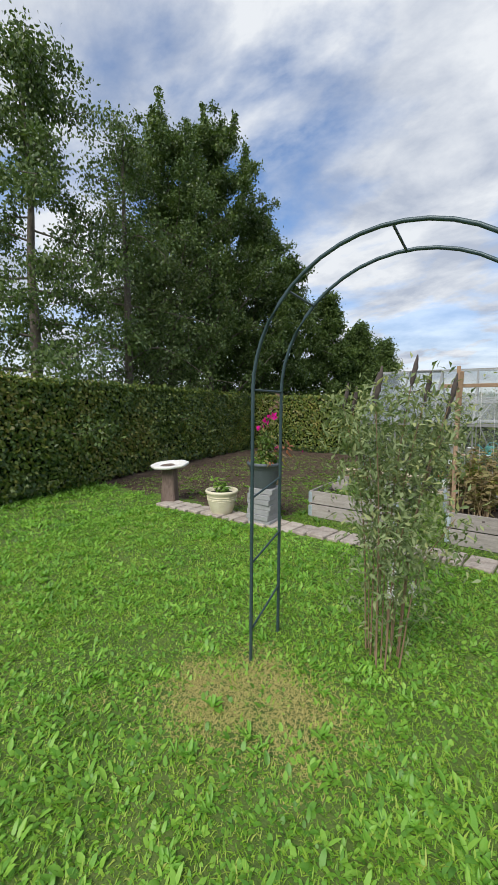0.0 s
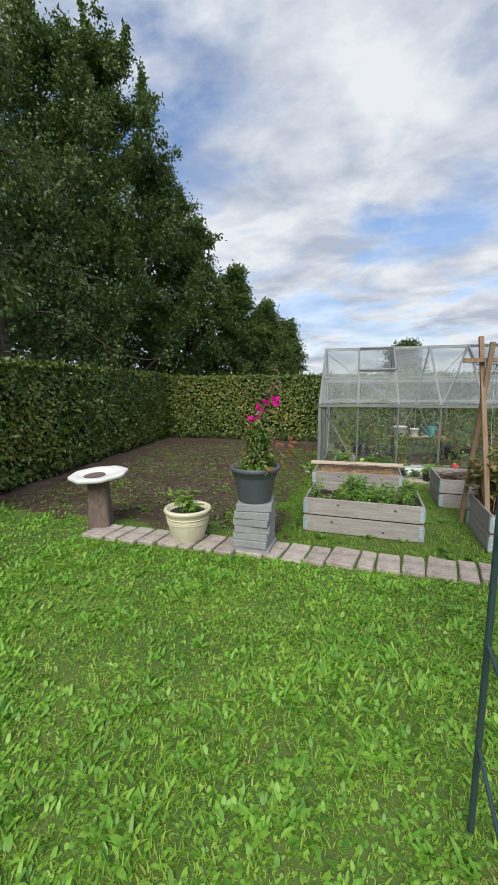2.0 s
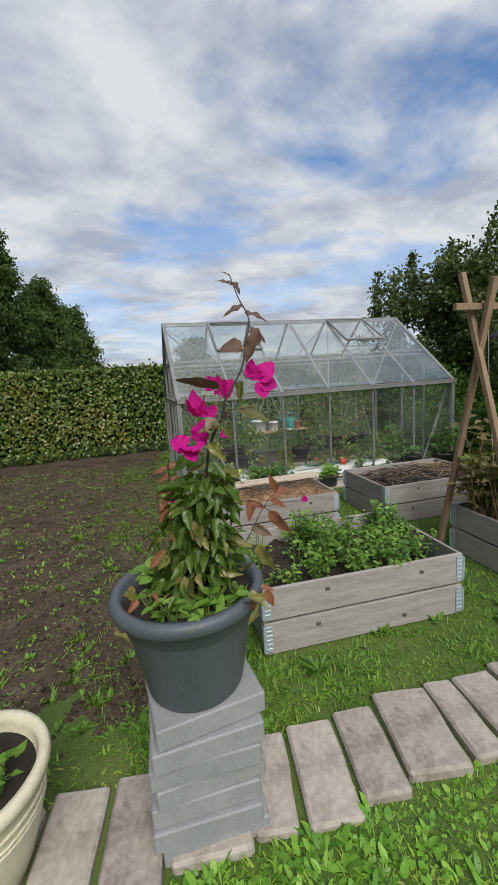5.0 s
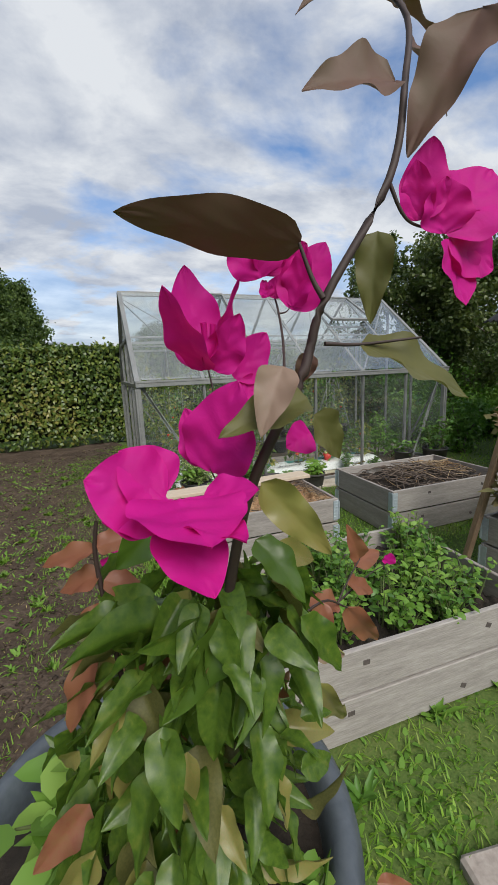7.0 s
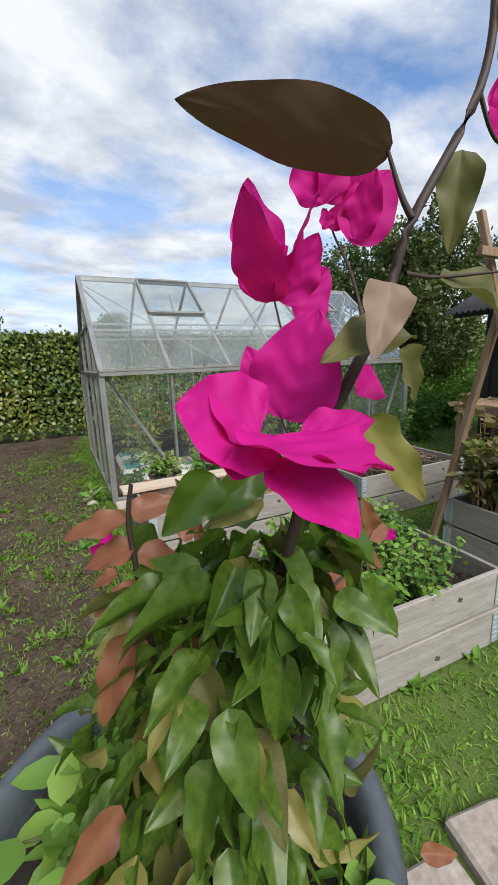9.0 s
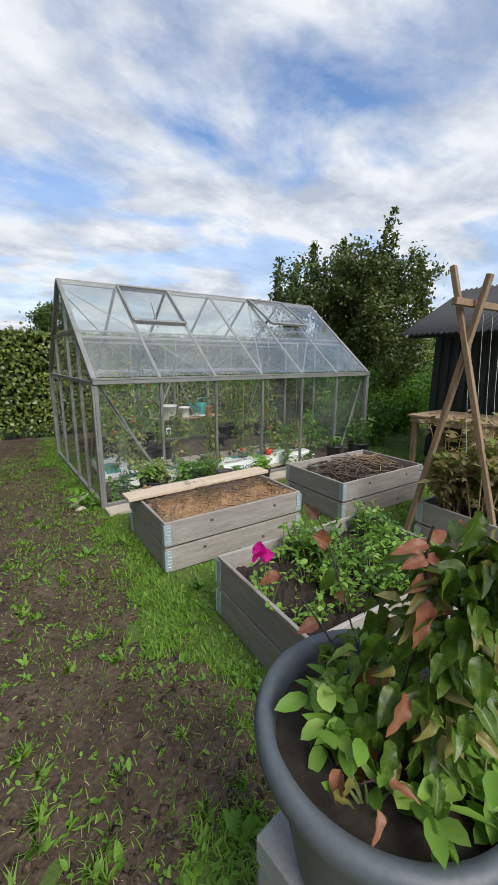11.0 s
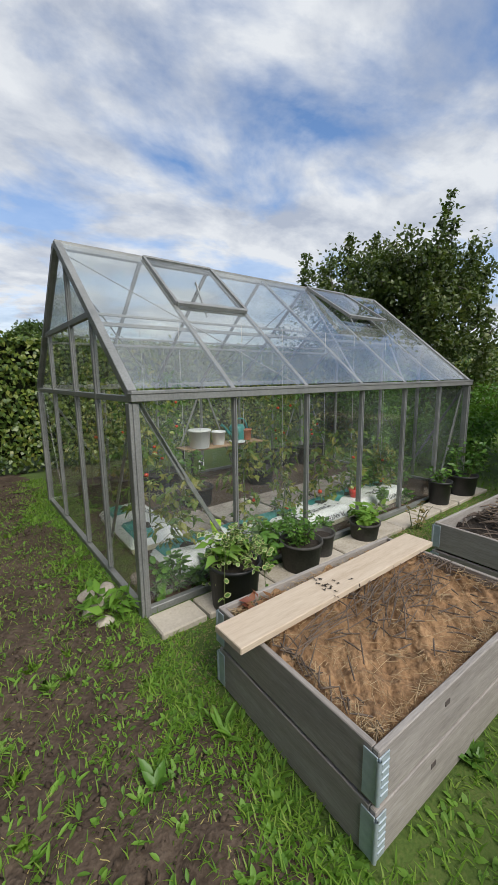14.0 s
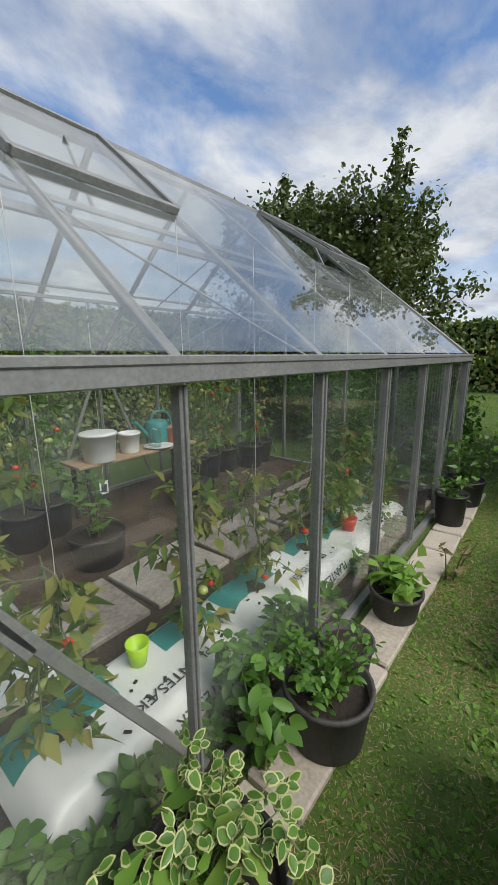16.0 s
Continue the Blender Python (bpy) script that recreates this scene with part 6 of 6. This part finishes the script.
KEYLEAVES = [
    ("bronze", (-2.145, 4.902, 1.43), (-2.252, 4.947, 1.456), (0.2, 0.62, 0.75), 0.037, 0.03),
    ("beige", (-2.176, 4.868, 1.354), (-2.198, 4.852, 1.322), (-0.5, -0.8, 0.2), 0.024, 0.2),
    ("olive", (-2.155, 4.878, 1.334), (-2.215, 4.868, 1.322), (0.1, -0.6, 0.8), 0.03, 0.12),
    ("olive", (-2.144, 4.89, 1.322), (-2.116, 4.889, 1.289), (-0.3, -0.7, 0.6), 0.026, 0.25),
    ("pale", (-2.192, 4.868, 1.289), (-2.15, 4.854, 1.238), (-0.6, -0.3, 0.7), 0.024, 0.12),
    ("bronze", (-2.076, 4.9, 1.53), (-2.138, 4.9, 1.526), (0.1, -0.9, 0.5), 0.042, 0.2),
    ("bronze", (-2.037, 4.872, 1.558), (-2.079, 4.885, 1.485), (-0.7, -0.6, 0.3), 0.042, 0.1),
    ("olive", (-2.1, 4.9, 1.367), (-2.019, 4.872, 1.332), (-0.3, -0.5, 0.8), 0.042, 0.1),
    ("olive", (-2.087, 4.9, 1.441), (-2.097, 4.895, 1.382), (-0.6, -0.6, 0.2), 0.026, 0.15),
    ("bronze", (-2.127, 4.92, 1.362), (-2.138, 4.925, 1.34), (-0.5, -0.8, 0.2), 0.016, 0.3),
    ("green", (-2.238, 4.96, 1.244), (-2.277, 4.956, 1.207), (0.3, -0.8, 0.5), 0.034, 0.15),
    ("green", (-2.19, 4.975, 1.238), (-2.246, 4.972, 1.207), (0.2, -0.8, 0.6), 0.03, 0.2),
    ("pale", (-2.192, 4.976, 1.212), (-2.242, 4.98, 1.197), (0.1, -0.8, 0.6), 0.02, 0.15),
    ("green", (-2.196, 4.92, 1.178), (-2.255, 4.889, 1.121), (0.5, -0.8, 0.3), 0.042, 0.12),
    ("green", (-2.2, 4.93, 1.17), (-2.205, 4.905, 1.09), (0.3, -0.9, 0.3), 0.036, 0.12),
    ("pale", (-2.287, 4.98, 1.077), (-2.29, 4.985, 0.975), (0.2, -0.9, 0.3), 0.05, -0.2),
    ("young", (-2.302, 4.985, 1.127), (-2.332, 4.98, 1.057), (-0.5, -0.8, 0.3), 0.028, 0.1),
    ("young", (-2.292, 5.0, 1.208), (-2.343, 5.025, 1.198), (-0.2, -0.6, 0.8), 0.022, 0.2),
    ("young", (-2.29, 4.999, 1.212), (-2.255, 4.99, 1.222), (0.1, -0.7, 0.7), 0.022, 0.2),
    ("young", (-2.29, 5.0, 1.185), (-2.329, 5.015, 1.174), (-0.2, -0.6, 0.8), 0.024, 0.2),
    ("young", (-2.288, 5.0, 1.18), (-2.25, 4.99, 1.165), (0.2, -0.7, 0.7), 0.024, 0.2),
    ("young", (-2.287, 5.0, 1.158), (-2.267, 4.975, 1.14), (0.2, -0.7, 0.7), 0.024, 0.2),
    ("young", (-2.287, 5.0, 1.15), (-2.325, 5.0, 1.14), (-0.2, -0.7, 0.7), 0.022, 0.2),
    ("pale", (-2.287, 5.0, 1.125), (-2.33, 4.995, 1.11), (-0.2, -0.7, 0.7), 0.02, 0.2),
    ("pale", (-2.285, 5.002, 1.1), (-2.34, 4.995, 1.06), (-0.2, -0.7, 0.7), 0.022, 0.2),
    ("green", (-2.175, 4.926, 1.225), (-2.145, 4.892, 1.188), (0.2, -0.7, 0.6), 0.03, 0.2),
    ("young", (-1.967, 5.1, 1.0), (-1.886, 5.109, 0.885), (-0.5, -0.8, 0.2), 0.04, 0.2),
    ("pale", (-2.017, 5.1, 0.887), (-1.959, 5.103, 0.757), (-0.5, -0.8, 0.2), 0.044, 0.25),
    ("beige", (-2.03, 5.1, 0.96), (-1.96, 5.1, 0.9), (-0.4, -0.8, 0.2), 0.036, 0.2),
    ("young", (-1.96, 5.11, 1.03), (-1.89, 5.12, 1.0), (-0.3, -0.6, 0.8), 0.032, 0.2),
    ("young", (-1.94, 5.12, 1.05), (-1.87, 5.14, 1.06), (-0.3, -0.6, 0.8), 0.034, 0.2),
    ("young", (-1.93, 5.12, 1.06), (-1.96, 5.1, 1.12), (-0.3, -0.8, 0.3), 0.03, 0.2),
    ("young", (-1.99, 5.09, 1.02), (-2.05, 5.07, 1.05), (-0.3, -0.6, 0.8), 0.034, 0.2),
    ("young", (-2.04, 5.05, 1.06), (-2.06, 5.03, 1.0), (-0.3, -0.8, 0.3), 0.03, 0.2),
    ("young", (-2.262, 5.24, 0.91), (-2.31, 5.25, 0.9), (-0.6, -0.3, 0.7), 0.032, 0.2),
    ("pale", (-2.268, 5.31, 0.95), (-2.23, 5.33, 0.91), (-0.5, -0.4, 0.7), 0.03, 0.2),
    ("young", (-2.272, 5.36, 0.97), (-2.32, 5.38, 0.95), (-0.6, -0.3, 0.7), 0.03, 0.2),
    ("young", (-2.18, 5.24, 0.94), (-2.22, 5.22, 0.97), (-0.6, -0.5, 0.5), 0.032, 0.2),
    ("green", (-2.16, 5.28, 0.98), (-2.2, 5.3, 0.93), (-0.7, -0.4, 0.5), 0.034, 0.2),
    ("young", (-2.14, 5.33, 1.02), (-2.18, 5.34, 1.05), (-0.7, -0.4, 0.5), 0.034, 0.2),
    ("young", (-2.12, 5.37, 1.04), (-2.13, 5.36, 0.98), (-0.7, -0.5, 0.3), 0.034, 0.2),
    ("bronze", (-2.11, 5.4, 1.06), (-2.15, 5.41, 1.1), (-0.7, -0.5, 0.3), 0.032, 0.2),
    ("bronze", (-2.05, 4.96, 1.64), (-2.11, 4.965, 1.625), (0.0, -0.6, 0.8), 0.026, 0.25),
    ("bronze", (-2.05, 4.95, 1.62), (-1.985, 4.935, 1.605), (0.0, -0.6, 0.8), 0.028, 0.25),
    ("bronze", (-2.05, 4.92, 1.57), (-2.0, 4.915, 1.545), (0.0, -0.7, 0.6), 0.036, 0.25),
    ("bronze", (-2.06, 5.02, 1.71), (-2.107, 5.02, 1.73), (0.0, -0.6, 0.8), 0.02, 0.2),
    ("bronze", (-2.06, 5.03, 1.72), (-2.034, 5.02, 1.69), (0.0, -0.6, 0.8), 0.024, 0.3),
    ("bronze", (-2.06, 5.05, 1.743), (-2.086, 5.045, 1.755), (0.0, -0.5, 0.9), 0.014, 0.1),
]
MATS = {"bronze": BRONZE, "young": PINKLEAF, "green": BOUGLEAF, "pale": YELLOWLEAF, "beige": BEIGELEAF, "olive": OLIVELEAF}
for i, (kind, b, t, nrm, w, curl) in enumerate(KEYLEAVES):
    L = (Vector(t) - Vector(b)).length
    ob = part("leaf", blade_mesh(L, w * 1.05, curl, 0.12 if i == 0 else 0.35, 0.3 if i == 0 else 1.1, 20, 8, 0.6 if i == 0 else 0.0, seed=i), MATS[kind], bg_, {"bronze": "dark bronze leaf", "young": "young reddish leaf", "beige": "curled leaf with a beige back", "olive": "dark olive leaf", "pale": "yellowing leaf"}.get(kind, ""))
    ob.matrix_world = aim(b, t, nrm)

# the leafy lower bush
r = np.random.default_rng(1500)
stock = [blade_mesh(1.0, r.uniform(0.42, 0.58), r.uniform(0.05, 0.5), r.uniform(0.25, 0.9), r.uniform(0.6, 1.6), 14, 6, seed=k) for k in range(8)]
shared = {}
for i in range(440):
    f = r.uniform(0, 1) ** 0.85
    z = 0.83 + 0.36 * f
    axis = np.array((-2.24 + 0.04 * f, 5.04 - 0.09 * f))
    a = r.uniform(0, 2 * math.pi)
    rad = r.uniform(0.015, 0.145) * (1 - 0.5 * f) * (1 + 0.5 * max(0.0, math.sin(a)))
    b = Vector((axis[0] + rad * math.cos(a), axis[1] + rad * math.sin(a) * 0.85, z))
    L = r.uniform(0.036, 0.07)
    d = Vector((math.cos(a) * 0.8 + 0.3 * r.normal(), math.sin(a) * 0.8 + 0.3 * r.normal(), r.uniform(-1.5, 0.3)))
    t = b + d.normalized() * L
    if t.y < 4.865 or b.y < 4.88:
        continue
    q = r.uniform()
    kind = "green" if q < 0.84 else "pale" if q < 0.92 else "olive" if q < 0.96 or b.y < 4.98 else "young"
    key = (int(r.integers(8)), kind)
    if key not in shared:
        me = stock[key[0]].copy()
        me.materials.append(MATS[kind])
        shared[key] = me
    ob = new("leaf", shared[key])
    ob.parent = bg_
    nrm = Vector((math.cos(a) * 0.6, math.sin(a) * 0.6, 0.8)) + 0.55 * Vector(r.normal(size=3))
    ob.matrix_world = aim(b, t, nrm) @ Matrix.Diagonal((L, L, L, 1))
# trailing bronze leaves over the rim
for b0, n in (((-2.42, 4.99, 0.87), 6), ((-2.1, 4.87, 0.86), 8)):
    for k in range(n):
        b = Vector(b0) + 0.035 * Vector(r.normal(size=3))
        d = Vector((r.normal(), -abs(r.normal()) * 0.5, -0.6 + 0.6 * r.normal()))
        key = (int(r.integers(8)), "young" if k % 2 else "pale")
        if key not in shared:
            me = stock[key[0]].copy()
            me.materials.append(MATS[key[1]])
            shared[key] = me
        ob = new("leaf", shared[key])
        ob.parent = bg_
        L = r.uniform(0.04, 0.065)
        ob.matrix_world = aim(b, b + d, Vector((0.2, -0.5, 0.8)) + 0.3 * Vector(r.normal(size=3))) @ Matrix.Diagonal((L, L, L, 1))


def bract(b, t, nrm, w, curl=-0.12, wave=1.0, seed=0):
    L = (Vector(t) - Vector(b)).length
    ob = part("bract", blade_mesh(L, w, curl, 0.22, wave, 22, 10, 0.6, seed), BRACT, bg_, "magenta papery bract")
    ob.matrix_world = aim(b, t, nrm)
    return ob


# upright pair above, round one below, wide open cluster in front, others along the twigs
BR = [
    ((-2.203, 4.936, 1.354), (-2.236, 4.908, 1.4), (-0.8, -0.55, -0.1), 0.03),
    ((-2.202, 4.942, 1.355), (-2.21, 4.957, 1.424), (0.0, -1.0, 0.2), 0.037),
    ((-2.199, 4.938, 1.355), (-2.187, 4.921, 1.413), (0.8, -0.55, 0.0), 0.024),
    ((-2.197, 4.934, 1.353), (-2.183, 4.914, 1.388), (0.1, -0.95, 0.25), 0.026),
    ((-2.176, 4.95, 1.346), (-2.149, 4.955, 1.38), (0.1, -1.0, 0.1), 0.03),
    ((-2.172, 4.95, 1.346), (-2.158, 4.95, 1.33), (0.0, -1.0, 0.2), 0.02),
    ((-2.206, 4.92, 1.284), (-2.194, 4.902, 1.346), (-0.68, -0.72, 0.1), 0.05),
    ((-2.208, 4.928, 1.288), (-2.216, 4.945, 1.327), (-0.5, -0.85, 0.1), 0.026),
    ((-2.239, 4.872, 1.285), (-2.236, 4.821, 1.274), (0.08, -0.3, 0.95), 0.056),
    ((-2.236, 4.862, 1.274), (-2.219, 4.822, 1.281), (0.25, -0.35, 0.9), 0.03),
    ((-2.243, 4.862, 1.277), (-2.235, 4.825, 1.25), (0.1, -0.85, 0.5), 0.034),
    ((-2.246, 4.876, 1.285), (-2.286, 4.878, 1.3), (0.1, -0.85, 0.5), 0.046),
    ((-2.245, 4.88, 1.287), (-2.266, 4.884, 1.314), (0.2, -0.8, 0.5), 0.036),
    ((-2.244, 4.872, 1.283), (-2.279, 4.868, 1.279), (0.0, -0.6, 0.8), 0.034),
    ((-2.226, 4.872, 1.283), (-2.199, 4.852, 1.288), (0.2, -0.7, 0.7), 0.024),
    ((-2.15, 4.956, 1.421), (-2.166, 4.948, 1.458), (-0.3, -0.9, 0.2), 0.04),
    ((-2.147, 4.958, 1.424), (-2.137, 4.955, 1.46), (0.3, -0.9, 0.2), 0.032),
    ((-2.129, 4.955, 1.432), (-2.114, 4.949, 1.446), (0.3, -0.9, 0.2), 0.022),
    ((-2.127, 4.952, 1.398), (-2.1, 4.943, 1.448), (-0.4, -0.9, 0.2), 0.036),
    ((-2.126, 4.95, 1.4), (-2.118, 4.938, 1.44), (-0.7, -0.6, 0.2), 0.024),
    ((-2.14, 4.96, 1.408), (-2.133, 4.958, 1.424), (0.0, -1.0, 0.1), 0.014),
    ((-2.143, 4.96, 1.408), (-2.148, 4.957, 1.42), (0.0, -1.0, 0.1), 0.012),
    ((-2.063, 4.89, 1.446), (-2.055, 4.889, 1.494), (-0.4, -0.9, 0.1), 0.03),
    ((-2.062, 4.89, 1.446), (-2.068, 4.888, 1.48), (-0.6, -0.7, 0.1), 0.02),
    ((-2.042, 4.885, 1.437), (-2.0, 4.884, 1.486), (-0.5, -0.8, 0.1), 0.05),
    ((-2.044, 4.885, 1.438), (-2.05, 4.882, 1.47), (-0.3, -0.9, 0.3), 0.034),
    ((-2.04, 4.885, 1.435), (-2.03, 4.882, 1.39), (0.2, -0.9, 0.3), 0.046),
    ((-2.04, 4.885, 1.436), (-1.99, 4.885, 1.42), (-0.3, -0.9, 0.2), 0.04),
    ((-2.28, 5.43, 0.985), (-2.31, 5.42, 1.005), (-0.7, -0.6, 0.3), 0.034),
    ((-2.28, 5.43, 0.985), (-2.27, 5.44, 1.02), (-0.8, -0.5, 0.2), 0.036),
    ((-2.278, 5.432, 0.985), (-2.25, 5.41, 0.99), (-0.6, -0.6, 0.5), 0.034),
    ((-1.79, 5.217, 0.97), (-1.785, 5.215, 0.995), (-0.4, -0.9, 0.1), 0.024),
    ((-2.27, 4.99, 1.165), (-2.262, 4.985, 1.18), (-0.4, -0.9, 0.1), 0.014),
    ((-2.128, 4.922, 1.304), (-2.15, 4.918, 1.296), (-0.2, -0.9, 0.3), 0.024),
]
for i, (b, t, nrm, w) in enumerate(BR):
    bract(b, t, nrm, w * 1.08, -0.1 if i % 3 else 0.08, 0.8 + 0.5 * (i % 2), i)
for b, e in (((-2.201, 4.936, 1.355), (-2.204, 4.93, 1.385)), ((-2.199, 4.935, 1.355), (-2.198, 4.928, 1.384))):
    part("flower_tube", tube([b, ((Vector(b) + Vector(e)) / 2), e], [0.0012, 0.0018, 0.0022], 7), BRACT, bg_)

# pale leafy weeds in the planter
for i, (x, y, h, w, n, s) in enumerate(((-2.32, 4.93, 0.07, 0.05, 22, 0.06), (-2.24, 4.9, 0.08, 0.07, 30, 0.06), (-2.15, 4.92, 0.06, 0.06, 40, 0.04), (-2.38, 5.0, 0.05, 0.05, 10, 0.045), (-2.33, 5.12, 0.1, 0.1, 60, 0.06), (-2.15, 5.1, 0.1, 0.1, 60, 0.06))):
    q = small_plant(pose(x, y, PT + 0.29), h, w, n, s, LIMELEAF, "pale green lettuce-like weed in the planter", 1560 + i, stems=7, shape=OVAL)
    q["group"] = "weeds in the planter"
